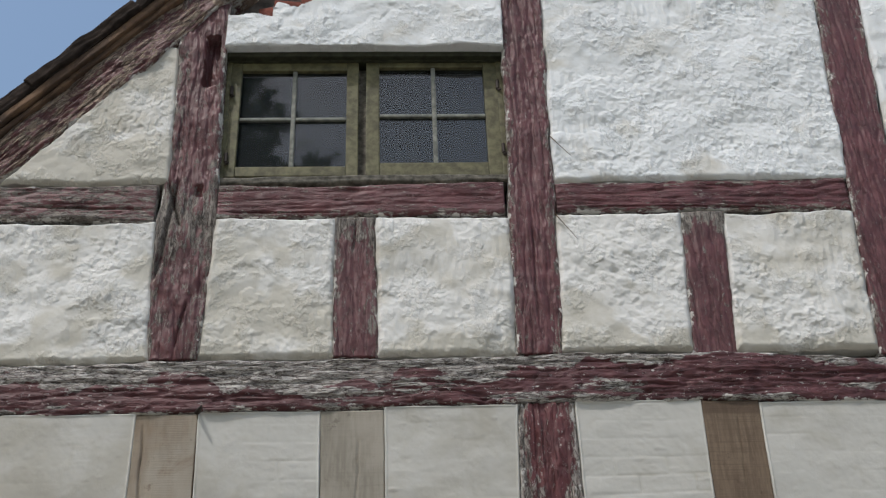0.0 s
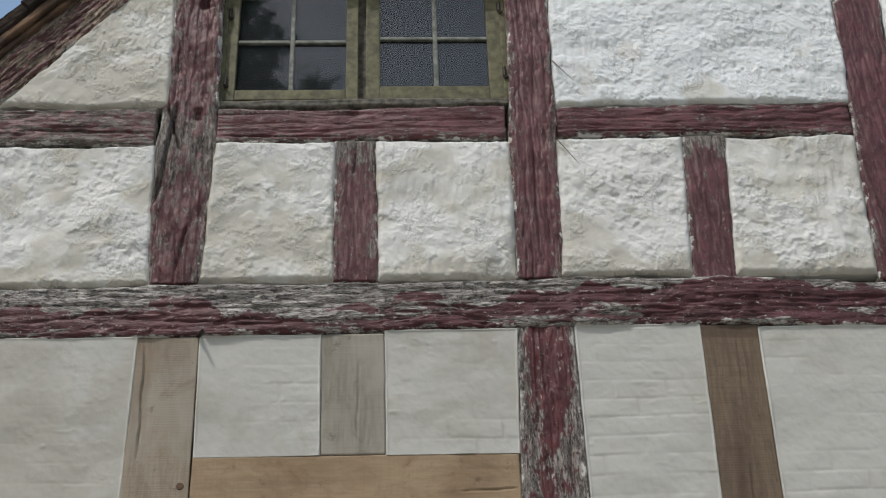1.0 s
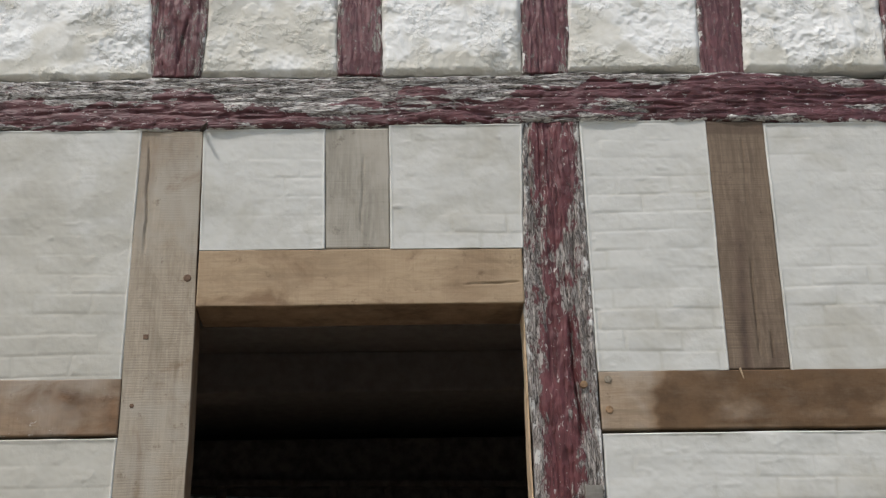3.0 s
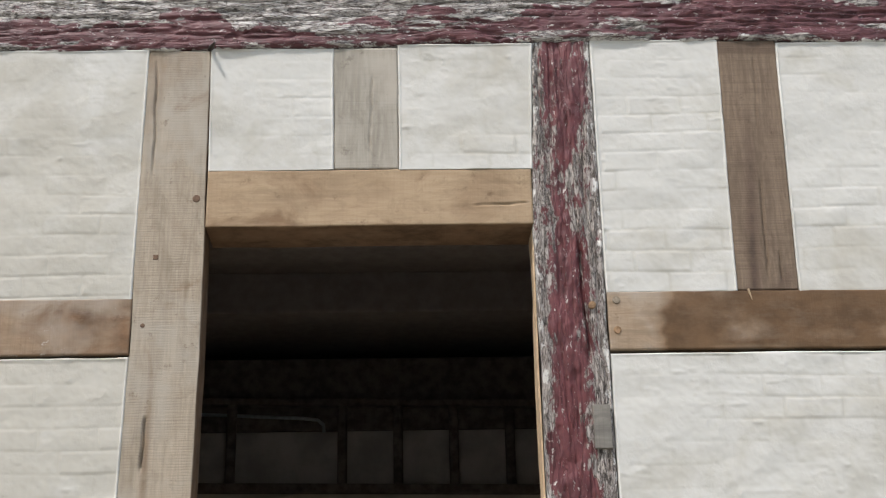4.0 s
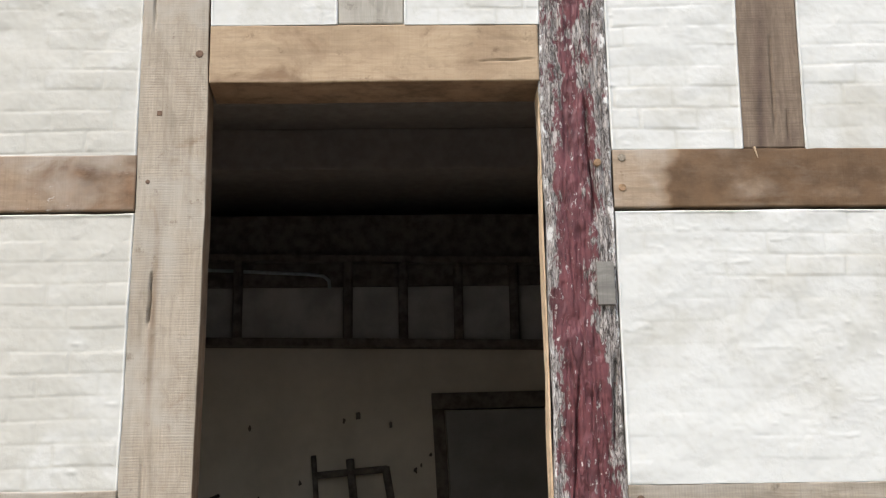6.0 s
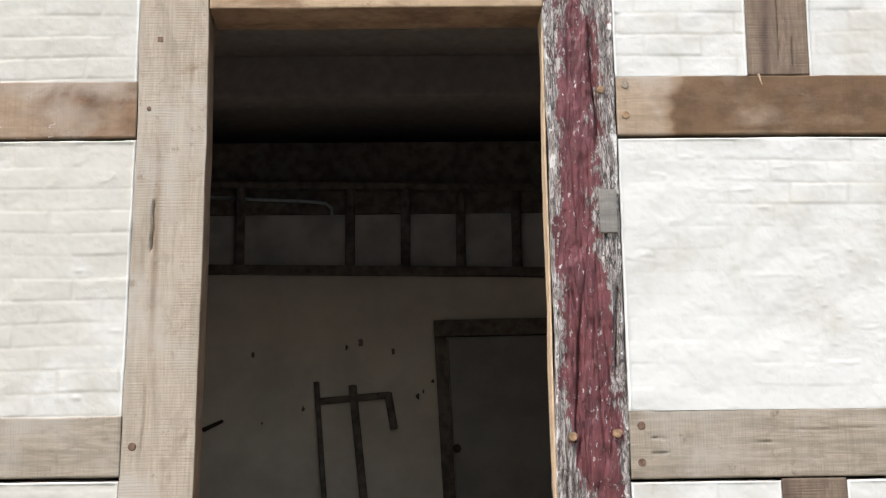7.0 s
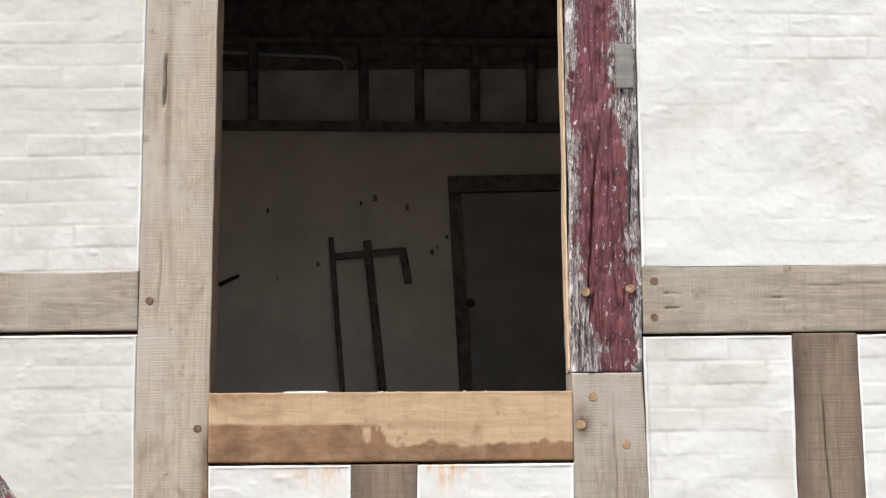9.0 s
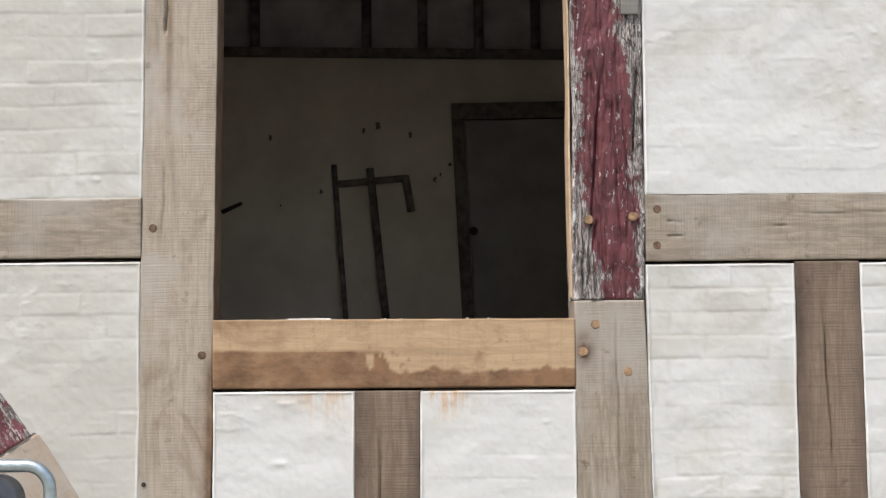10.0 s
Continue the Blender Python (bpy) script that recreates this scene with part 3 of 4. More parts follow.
# lower storey: new oak and the old column
timber("girt", gable, [(LEFT, 3.80, 3.985), (-1.25, 3.80, 3.99), (-0.63, 3.803, 4.004), (0.01, 3.817, 3.996), (0.57, 3.826, 4.011), (1.14, 3.831, 4.012), (1.63, 3.812, 3.988), (RIGHT, 3.81, 3.99)],
       M_GIRT, False, 0.014, 0.2, 0.005, 0.007, 0.016, 0.006, across=0.0035, step=0.006, wear=girt_wear,
       label="weathered horizontal girt with flaking red paint")
# the face towards the opening has its shade put into the wood colour
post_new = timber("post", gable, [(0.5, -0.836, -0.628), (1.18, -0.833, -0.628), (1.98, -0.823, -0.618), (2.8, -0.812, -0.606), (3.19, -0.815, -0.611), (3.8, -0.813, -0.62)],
       M_OAK_POST, True, 0.004, 0.16, 0.0012, 0, 0.0025, 0.0015, taper=0.009, shaded_side=1.0,
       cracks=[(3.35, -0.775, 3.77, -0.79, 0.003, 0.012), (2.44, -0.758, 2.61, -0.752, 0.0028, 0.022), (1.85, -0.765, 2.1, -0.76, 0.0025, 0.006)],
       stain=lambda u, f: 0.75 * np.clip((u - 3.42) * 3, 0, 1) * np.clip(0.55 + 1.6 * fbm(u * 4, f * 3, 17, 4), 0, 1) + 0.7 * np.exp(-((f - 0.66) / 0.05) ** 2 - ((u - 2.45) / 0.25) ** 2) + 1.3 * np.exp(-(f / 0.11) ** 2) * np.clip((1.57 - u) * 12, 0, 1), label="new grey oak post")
column_old = timber("column", gable, [(1.685, 0.387, 0.586), (1.98, 0.389, 0.592), (2.3, 0.392, 0.589), (2.7, 0.391, 0.594), (3.0, 0.385, 0.592), (3.19, 0.380, 0.592), (3.4, 0.390, 0.592), (3.826, 0.409, 0.593)],
       M_COLUMN, True, 0.006, 0.16, 0.004, 0.0055, 0.010, 0.003, across=0.003, edge_w=0.42,
       cracks=[(1.70, 0.425, 1.93, 0.455, 0.0035, 0.012), (1.69, 0.41, 1.80, 0.415, 0.003, 0.012), (1.69, 0.45, 1.78, 0.445, 0.003, 0.01), (2.72, 0.535, 3.16, 0.52, 0.006, 0.022), (2.06, 0.56, 2.36, 0.575, 0.005, 0.02), (1.78, 0.428, 2.34, 0.472, 0.003, 0.016), (2.05, 0.50, 2.3, 0.505, 0.0022, 0.008), (3.25, 0.545, 3.45, 0.55, 0.003, 0.01)],
       wear=column_wear, label="old column with worn dark red paint and grey bare edges")
post_foot = timber("post", gable, [(0.5, 0.389, 0.604), (1.13, 0.389, 0.601), (1.683, 0.387, 0.586)], M_OAK_GREY, True, 0.005, 0.16, 0.001, 0, 0.004, 0.001,
       cracks=[(0.6, 0.515, 1.68, 0.505, 0.002, 0.008)], stain=lambda u, f: 1.1 * np.exp(-((u - 1.55) / 0.045) ** 2 - ((f - 0.88) / 0.14) ** 2) * np.clip(0.8 + fbm(u * 30, f * 6, 4, 3), 0, 1) + 0.35 * np.exp(-((f - 0.3) / 0.1) ** 2) * np.clip((1.5 - u) * 4, 0, 1), label="new grey oak post foot spliced under the old column")
timber("stud", gable, [(3.381, -0.222, -0.022), (3.806, -0.228, -0.024)], M_OAK_PALE, True, 0.002, 0.16, 0.001, 0, 0.004, 0.001,
       cracks=[(3.42, -0.115, 3.72, -0.105, 0.002, 0.008)], label="short grey oak stud above the lintel")
timber("stud", gable, [(2.970, 0.988, 1.174), (3.825, 1.008, 1.194)], M_OAK_DARK, True, 0.003, 0.16, 0.001, 0, 0.004, 0.0015,
       cracks=[(2.99, 1.085, 3.35, 1.095, 0.0025, 0.012), (2.99, 1.125, 3.1, 1.125, 0.002, 0.01), (3.5, 1.105, 3.8, 1.12, 0.002, 0.006)],
       wear=lambda u, f: np.clip((3.35 - u) * 0.4, 0, 0.15) - 0.1, stain=lambda u, f: 0.9 * np.exp(-((f - 0.66 - 0.2 * fbm(u * 3, f, 4, 2)) / 0.11) ** 2) * np.clip((3.6 - u) * 3, 0, 1) + 0.5 * (u > 3.78), label="brown stained oak stud")
# the lintel's underside is coloured darker to stand for its shade
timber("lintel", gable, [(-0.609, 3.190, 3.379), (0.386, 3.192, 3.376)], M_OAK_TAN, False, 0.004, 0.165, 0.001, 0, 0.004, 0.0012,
       cracks=[(0.2, 3.255, 0.38, 3.262, 0.002, 0.008)], stain=lambda u, f: 0.55 * np.clip(fbm(u * 6, f * 2.5, 11, 3) + 0.15, 0, 1) + 0.8 * np.exp(-((u + 0.36) / 0.035) ** 2 - ((f - 0.05) / 0.08) ** 2), shaded_side=1.0, label="tan new oak lintel over the opening, shade coloured into its underside")
timber("rail", gable, [(LEFT, 2.789, 2.963), (-0.813, 2.791, 2.964)], M_OAK_LIMED, False, 0.006, 0.16, 0.001, 0, 0.004, 0.001, stain=lambda u, f: 0.35 + 0.5 * fbm(u * 6, f * 2, 18, 4, 0.6) + 0.6 * spot(u, f, -0.96, 0.72, 0.07, 0.25) + 0.4 * spot(u, f, -0.83, 0.5, 0.03, 0.5), label="brown stained oak rail")
rail_upper = timber("rail", gable, [(0.594, 2.788, 2.969), (RIGHT, 2.781, 2.966)], M_OAK_BROWN, False, 0.006, 0.16, 0.001, 0, 0.004, 0.001, stain=rail_stain, label="brown stained oak rail beside the column")
timber("rail", gable, [(LEFT, 1.813, 1.981), (-0.824, 1.814, 1.982)], M_OAK_GREY, False, 0.006, 0.16, 0.001, 0, 0.004, 0.001, label="grey oak rail")
rail_lower = timber("rail", gable, [(0.591, 1.792, 1.980), (RIGHT, 1.790, 1.980)], M_OAK_GREY, False, 0.006, 0.16, 0.001, 0, 0.004, 0.001, cracks=[(0.65, 1.905, 0.70, 1.903, 0.0018, 0.008), (0.65, 1.862, 0.70, 1.863, 0.002, 0.008), (0.93, 1.89, 0.99, 1.888, 0.0016, 0.006), (1.0, 1.925, 1.3, 1.92, 0.0014, 0.004)], label="grey oak rail beside the column")
timber("sill", gable, [(-0.624, 1.445, 1.637), (0.388, 1.443, 1.635)], M_OAK_SILL, False, 0.007, 0.18, 0.001, 0, 0.004, 0.0012,
       stain=lambda u, f: 1 / (1 + np.exp((f - 0.26 - 0.27 * np.clip((-0.12 - u) / 0.05 + 2.2 * fbm(u * 45, f * 1.5, 12, 3), 0, 1) - (0.03 + 0.10 * (u > -0.17)) * fbm(u * 24, f * 2, 3, 4) - 0.25 * np.clip(fbm(u * 60, f * 0.5, 4, 2), 0, 1) * np.exp(-((u + 0.10) / 0.06) ** 2)) * 110)) + 0.6 * np.exp(-((f - 0.515) / 0.03) ** 2) * (u < -0.15) + 0.5 * np.clip((f - 0.9) * 10, 0, 1) * np.clip(0.6 + 2 * fbm(u * 9, f, 44, 3), 0, 1),
       label="orange tan oak sill with a brown water stain")
timber("stud", gable, [(0.5, -0.238, -0.055), (1.437, -0.228, -0.045)], M_OAK_DARK, True, 0.003, 0.16, 0.001, 0, 0.004, 0.001, cracks=[(0.7, -0.165, 1.34, -0.155, 0.003, 0.012)], stain=lambda u, f: np.clip(np.abs(f - 0.45 + 0.14 * fbm(u * 4, f, 3, 3)) * 3 - 0.75, 0, 0.8), label="dark brown oak stud under the sill")
timber("stud", gable, [(0.5, 1.008, 1.205), (1.788, 1.008, 1.191)], M_OAK_DARK, True, 0.003, 0.16, 0.001, 0, 0.004, 0.001, cracks=[(1.2, 1.105, 1.64, 1.088, 0.0025, 0.014)], stain=lambda u, f: np.clip(np.abs(f - 0.45 + 0.14 * fbm(u * 4, f, 3, 3)) * 3 - 0.75, 0, 0.8), label="dark brown oak stud")

# brace at the foot, old red wood spliced with new
BRACE = Matrix.Translation((-1.105, 0, 1.33)) @ Matrix.Rotation(radians(-58.5), 4, "Y").inverted() @ LEVEL
timber("brace", gable, [(0.0, -0.19, 0.0), (1.05, -0.19, 0.0)], M_OAK_BROWN, False, 0.008, 0.16, 0.001, 0, 0.004, 0.001, m=BRACE @ Matrix.Rotation(0, 4, "Z"), label="new tan oak brace foot")
timber("brace", gable, [(-0.75, -0.195, -0.13), (-0.17, -0.195, -0.04), (-0.004, -0.195, 0.0)], M_BRACE, False, 0.010, 0.16, 0.003, 0.004, 0.012, 0.006, m=BRACE, label="old red painted brace end")

# upper storey: old painted frame
timber("post", gable, [(4.008, -0.806, -0.636), (4.3, -0.818, -0.622), (4.565, -0.828, -0.610), (4.7, -0.815, -0.615), (4.963, -0.803, -0.629), (5.527, -0.822, -0.632), (5.9, -0.83, -0.63)],
       M_POST, True, 0.004, 0.15, 0.008, 0.006, 0.018, 0.008,
       cracks=[(4.3, -0.815, 4.8, -0.765, 0.008, 0.03), (4.55, -0.74, 4.78, -0.80, 0.006, 0.025), (4.05, -0.72, 4.25, -0.69, 0.005, 0.015), (4.70, -0.69, 4.76, -0.688, 0.014, 0.025)], slots=[(5.25, -0.715, 5.52, -0.655, 0.05)],
       wear=lambda u, f: 0.5 * np.exp(-((u - 4.6) / 0.14) ** 2) + 0.2 * np.clip(f - 0.6, 0, 1), label="crooked old post with flaking red paint")
timber("stud", gable, [(4.012, -0.194, -0.039), (4.6, -0.196, -0.044)], M_POST, True, 0.0, 0.14, 0.003, 0.003, 0.012, 0.004,
       cracks=[(4.45, -0.13, 4.6, -0.12, 0.004, 0.012)], wear=lambda u, f: 0.6 * np.clip((u - 4.35) * 4, 0, 1), label="old red stud with bare grey top")
timber("column", gable, [(4.015, 0.416, 0.575), (4.3, 0.42, 0.588), (4.615, 0.426, 0.599), (5.1, 0.444, 0.605), (5.72, 0.450, 0.626), (6.1, 0.455, 0.635)],
       M_RED, True, 0.004, 0.15, 0.005, 0.005, 0.014, 0.006, cracks=[(4.1, 0.5, 4.6, 0.51, 0.003, 0.01)], label="old upright with dark red paint")
timber("stud", gable, [(4.010, 1.009, 1.162), (4.613, 1.048, 1.203)], M_POST, True, 0.002, 0.14, 0.003, 0.003, 0.012, 0.004,
       wear=lambda u, f: 0.9 * np.clip((u - 4.5) * 8, 0, 1) - 0.06, label="leaning old red stud with worn top")
timber("post", gable, [(4.0, 1.635, 1.82), (4.6, 1.674, 1.86), (5.1, 1.705, 1.89), (5.72, 1.75, 1.937), (6.2, 1.79, 1.975)],
       M_RED, True, 0.004, 0.15, 0.004, 0.003, 0.014, 0.005, label="leaning old post with dark red paint")
timber("rail", gable, [(-1.42, 4.606, 4.752), (-1.1, 4.598, 4.755), (-0.835, 4.578, 4.76)], M_POST, False, 0.004, 0.14, 0.004, 0.004, 0.012, 0.004,
       cracks=[(-1.3, 4.66, -0.85, 4.64, 0.004, 0.014)], wear=lambda u, f: 0.24 + 0 * u, label="old worn red rail under the gable corner")
timber("rail", gable, [(-0.616, 4.608, 4.752), (-0.2, 4.61, 4.749), (0.415, 4.614, 4.764)], M_RED, False, 0.0, 0.14, 0.004, 0.003, 0.012, 0.004,
       cracks=[(-0.6, 4.63, -0.2, 4.625, 0.003, 0.01)], wear=lambda u, f: 0.25 * (u < -0.56), label="old red rail under the window")
timber("rail", gable, [(0.603, 4.622, 4.757), (1.675, 4.624, 4.774)], M_RED, False, 0.0, 0.14, 0.004, 0.004, 0.012, 0.004,
       cracks=[(0.7, 4.64, 1.5, 4.637, 0.003, 0.01)], wear=lambda u, f: 0.1 + 0 * u, label="old red rail with grey bare edges")
RAKE = radians(50.7)
RAFTER = Matrix.Translation((-1.393, 0, 4.783)) @ Matrix.Rotation(-RAKE, 4, "Y") @ LEVEL
timber("rafter", gable, [(-1.2, 0.0, 0.172), (0.0, 0.0, 0.172), (1.0, 0.006, 0.18), (4.0, 0.0, 0.172)], M_RAFTER, False, 0.012, 0.14, 0.008, 0.007, 0.014, 0.009, across=0.0035, m=RAFTER, wear=lambda u, f: 0.5 * np.clip((f - 0.7) * 5, 0, 1) + 0.1, label="weathered rafter with remains of red paint")

# infill panels, new below
NEW = "new smooth whitewashed brick infill"
top = lambda x: 3.815
for br, keys in ((0.45, [(2.966, LEFT, -0.818), (3.805, LEFT, -0.816)]), (0.2, [(3.383, -0.606, -0.226), (3.808, -0.616, -0.231)]), (0.25, [(3.381, -0.018, 0.387), (3.82, -0.021, 0.406)]),
                 (0.65, [(2.971, 0.596, 0.985), (3.832, 0.597, 1.005)]), (0.45, [(2.969, 1.177, RIGHT), (3.82, 1.197, RIGHT)]),
                 (0.75, [(1.984, LEFT, -0.826), (2.783, LEFT, -0.815)]), (0.4, [(1.983, 0.595, RIGHT), (2.777, 0.597, RIGHT)])):
    panel("infill_panel", gable, keys, M_LIME_NEW, 0.004, label=NEW, bricks=br, wear=(lambda x, z: 0.5 + 0 * x) if keys[0][1] == LEFT else None)
panel("infill_panel", gable, [(0.5, LEFT, -0.838), (1.803, LEFT, -0.828)], M_LIME_NEW, 0.004, label=NEW, bricks=0.05, wear=lambda x, z: 0.75 + 0 * x)
rust = lambda x, z: np.clip((z - 1.32) * 9, 0, 1) ** 1.5 * (0.95 * np.exp(-((x - 0.02) / 0.07) ** 2) + 0.6 * np.exp(-((x + 0.3) / 0.12) ** 2))
panel("infill_panel", gable, [(0.5, -0.622, -0.241), (1.437, -0.621, -0.231)], M_LIME_NEW, 0.004, label="new whitewashed infill with rusty runs from the sill", stain=rust, bricks=0.1)
panel("infill_panel", gable, [(0.5, -0.052, 0.386), (1.435, -0.042, 0.386)], M_LIME_NEW, 0.004, label="new whitewashed infill with rusty runs from the sill", stain=rust, bricks=0.1)
panel("infill_panel", gable, [(0.5, 0.607, 1.005), (1.783, 0.592, 1.005)], M_LIME_NEW, 0.004, label=NEW, bricks=0.6)
panel("infill_panel", gable, [(0.5, 1.208, RIGHT), (1.783, 1.194, RIGHT)], M_LIME_NEW, 0.004, label=NEW, bricks=0.6)

OLD = "old lumpy whitewashed infill"
low = lambda zc, h: (lambda x, z: np.clip((zc - z) / h, 0, 1) * 0.9)
panel("infill_panel", gable, [(4.004, LEFT, -0.808), (4.3, LEFT, -0.825), (4.59, LEFT, -0.832)], M_LIME_GREY, 0.004, True, OLD, wear=low(4.1, 0.06))
panel("infill_panel", gable, [(4.016, -0.628, -0.2), (4.6, -0.605, -0.202)], M_LIME_GREY, 0.006, True, OLD + " with a smooth cream lower half", wear=low(4.32, 0.1))
panel("infill_panel", gable, [(4.014, -0.034, 0.41), (4.606, -0.038, 0.42)], M_LIME_GREY, 0.006, True, OLD, wear=low(4.1, 0.05))
panel("infill_panel", gable, [(4.024, 0.58, 1.004), (4.612, 0.604, 1.042)], M_LIME_GREY, 0.006, True, OLD, wear=low(4.12, 0.05))
panel("infill_panel", gable, [(4.020, 1.168, 1.63), (4.615, 1.209, 1.668)], M_LIME_GREY, 0.006, True, OLD, wear=low(4.1, 0.05))
panel("infill_panel", gable, [(4.768, -1.40, -0.808), (4.80, -1.375, -0.806), (5.47, -0.842, -0.83)], M_LIME_GREY, 0.0, True, OLD + " in the gable corner", wear=lambda x, z: 0.7 + 0 * x)
panel("infill_panel", gable, [(5.443, -0.625, 0.442), (5.60, -0.625, 0.447), (5.95, -0.625, 0.45)], M_LIME_OLD, 0.024, True, OLD + " broken open above the window", edge_r=0.006, wear=lambda x, z: -0.3 + 0 * x,
      hole=lambda x, z: (z > 5.618 + 0.02 * fbm(x * 14, z * 14, 5, 3) + 0.045 * (x > -0.46) + 0.5 * np.clip(x + 0.36, 0, 1)) & (x < -0.1))
panel("infill_panel", gable, [(4.762, 0.612, 1.682), (5.72, 0.632, 1.742), (6.3, 0.64, 1.78)], M_LIME_OLD, 0.010, True, OLD + ", large and bright", wear=lambda x, z: -0.22 + 0.3 * np.clip((4.95 - z) / 0.1, 0, 1))
panel("infill_panel", gable, [(4.0, 1.84, RIGHT), (5.72, 1.945, 3.9), (6.3, 1.985, 3.4)], M_LIME_OLD, 0.006, True, OLD, step=0.012)

# inner leaf that closes the wall behind the frame, with the two openings left free
inner = bmesh.new()
for x0, x1, z0, z1 in ((LEFT, -0.64, -0.05, 4.0), (0.41, RIGHT, -0.05, 4.0), (-0.64, 0.41, -0.05, 1.45), (-0.64, 0.41, 3.37, 4.0)):
    block(inner, x0, x1, 0.12, 0.158, z0, z1)
for x0, x1, z0, z1 in ((-1.2, -0.66, 4.0, 5.0), (0.47, 3.6, 4.0, 6.2), (-0.66, 0.47, 4.0, 4.75), (-0.66, 0.47, 5.45, 6.2), (-0.95, -0.66, 5.0, 5.2)):
    block(inner, x0, x1, 0.12, 0.17, z0, z1)
part("inner_leaf", inner, M_INNER, gable, "rough inner face of the wall")
plinth = part("plinth", block(bmesh.new(), LEFT, RIGHT, -0.04, 0.2, -0.3, 0.5, 0.01), M_LIME_NEW, None, "whitewashed plinth under the timber frame")
tagged(plinth, category="plinth", kind="structure")


# broken bricks in the gap above the window
for bx, bz, by, rz in ((-0.47, 5.70, 0.05, -4), (-0.36, 5.69, 0.02, 5), (-0.24, 5.70, 0.03, -2), (-0.41, 5.735, 0.05, 2), (-0.30, 5.76, 0.05, 0)):
    o = part("brick", block(bmesh.new(), -0.055, 0.055, -0.01, 0.05, -0.028, 0.028, 0.006), M_BRICK, gable, "bare broken red brick")
    o.matrix_local = pose(bx, by, bz, 0, rz, rz * 2)

o = part("brick", block(bmesh.new(), -0.03, 0.03, -0.02, 0.05, -0.034, 0.034, 0.014), M_LIME_OLD, gable, "broken brick still covered in limewash")
o.matrix_local = pose(-0.43, 0.012, 5.672, 0, 14, 6)
# dark sheet hides the pale inner leaf; its colour is the gap's shade
part("brick_core", block(bmesh.new(), -0.64, -0.05, 0.105, 0.118, 5.56, 5.98), M_DARKWOOD, gable, "dark sheet standing for the shade inside the gap")

# pegs and nails
def peg(owner, x, z, r, out, mat, square):
    b = cyl(bmesh.new(), (0, 0.03, 0), (0, -out, 0), r, r * 0.93, 4 if square else 12)
    bmesh.ops.bevel(b, geom=[e for e in b.edges if all(v.co.y < 0 for v in e.verts)], offset=0.0015, segments=2, affect="EDGES")
    o = part("peg", b, mat, owner)
    o.matrix_local = owner.matrix_basis.inverted() @ pose(x, 0, z, 0, 45 if square else random.uniform(0, 90), 0)


for owner, x, z, r, out, mat in ((post_new, -0.815, 1.184, 0.007, 0.008, M_IRON), (post_new, -0.792, 1.897, 0.0125, 0.006, M_PEG), (post_new, -0.655, 1.54, 0.0135, 0.006, M_PEG), (post_new, -0.64, 3.285, 0.013, 0.006, M_PEG), (post_new, -0.752, 3.094, 0.014, 0.0052, M_PEG),
                                 (post_new, -0.778, 2.879, 0.009, 0.0055, M_PEG), (column_old, 0.431, 1.909, 0.0135, 0.018, M_PEG_TAN), (column_old, 0.556, 1.917, 0.0135, 0.018, M_PEG_TAN), (column_old, 0.548, 2.925, 0.012, 0.016, M_PEG_TAN),
                                 (rail_lower, 0.624, 1.938, 0.0125, 0.0085, M_PEG), (rail_lower, 0.622, 1.836, 0.0125, 0.0085, M_PEG), (post_foot, 0.445, 1.617, 0.0135, 0.0075, M_PEG_TAN), (post_foot, 0.41, 1.54, 0.0145, 0.009, M_PEG_TAN),
                                 (post_foot, 0.534, 1.484, 0.013, 0.0075, M_PEG_TAN), (rail_upper, 0.621, 2.942, 0.0125, 0.0095, M_OAK_GREY), (rail_upper, 0.619, 2.848, 0.0125, 0.009, M_PEG_TAN)):
    peg(owner, x, z, r, out, mat, z == 3.094)
timber("cut_face", gable, [(1.69, 0.015, 0.07), (1.85, 0.02, 0.10), (2.1, 0.03, 0.13), (2.3, 0.015, 0.09), (2.55, 0.02, 0.13), (2.8, 0.03, 0.12), (3.0, 0.02, 0.08), (3.185, 0.015, 0.12)], M_OAK_EDGE, False, 0.0, 0.006, 0.002, 0, 0.004, 0.008, label="fresh pale cut face of the column",
       m=Matrix(((0, 0, -1, 0.380), (0, 1, 0, 0.008), (1, 0, 0, 0), (0, 0, 0, 1))))
b = block(bmesh.new(), -0.025, 0.025, -0.017, 0.02, -0.064, 0.064, 0.002)
o = part("wood_patch", b, M_PATCH, column_old, "small grey wood patch let into the column")
o.matrix_local = column_old.matrix_basis.inverted() @ pose(0.556, 0, 2.556)

# straws and splinters caught on the wall
def sliver(name, p, q, r, material, label):
    o = tagged(part(name, cyl(bmesh.new(), p, q, r, r * 0.35, 6), material, None, label), category="splinter")
    return o


sliver("straw", (0.600, -0.012, 4.97), (0.671, -0.030, 4.854), 0.0022, M_OAK_DARK, "thin dry straw stuck in the old plaster")
sliver("straw", (0.590, -0.012, 4.60), (0.661, -0.030, 4.469), 0.0022, M_OAK_DARK, "thin dry straw stuck in the old plaster")
sliver("twine", (1.020, -0.006, 2.972), (1.027, -0.012, 2.936), 0.004, M_OAK_TAN, "short end of twine hanging from the stud")
sliver("nail", (-0.622, 0.0, 3.808), (-0.600, -0.055, 3.800), 0.010, M_IRON, "bent iron nail sticking out of the girt")
timber("paint_flake", gable, [(-0.60, 3.806, 3.816), (-0.53, 3.803, 3.818), (-0.44, 3.808, 3.814)], M_GIRT, False, 0.018, -0.002, 0.003, 0, 0.004, 0.004, label="loose splinter of the girt's lower edge")
lb = bmesh.new()
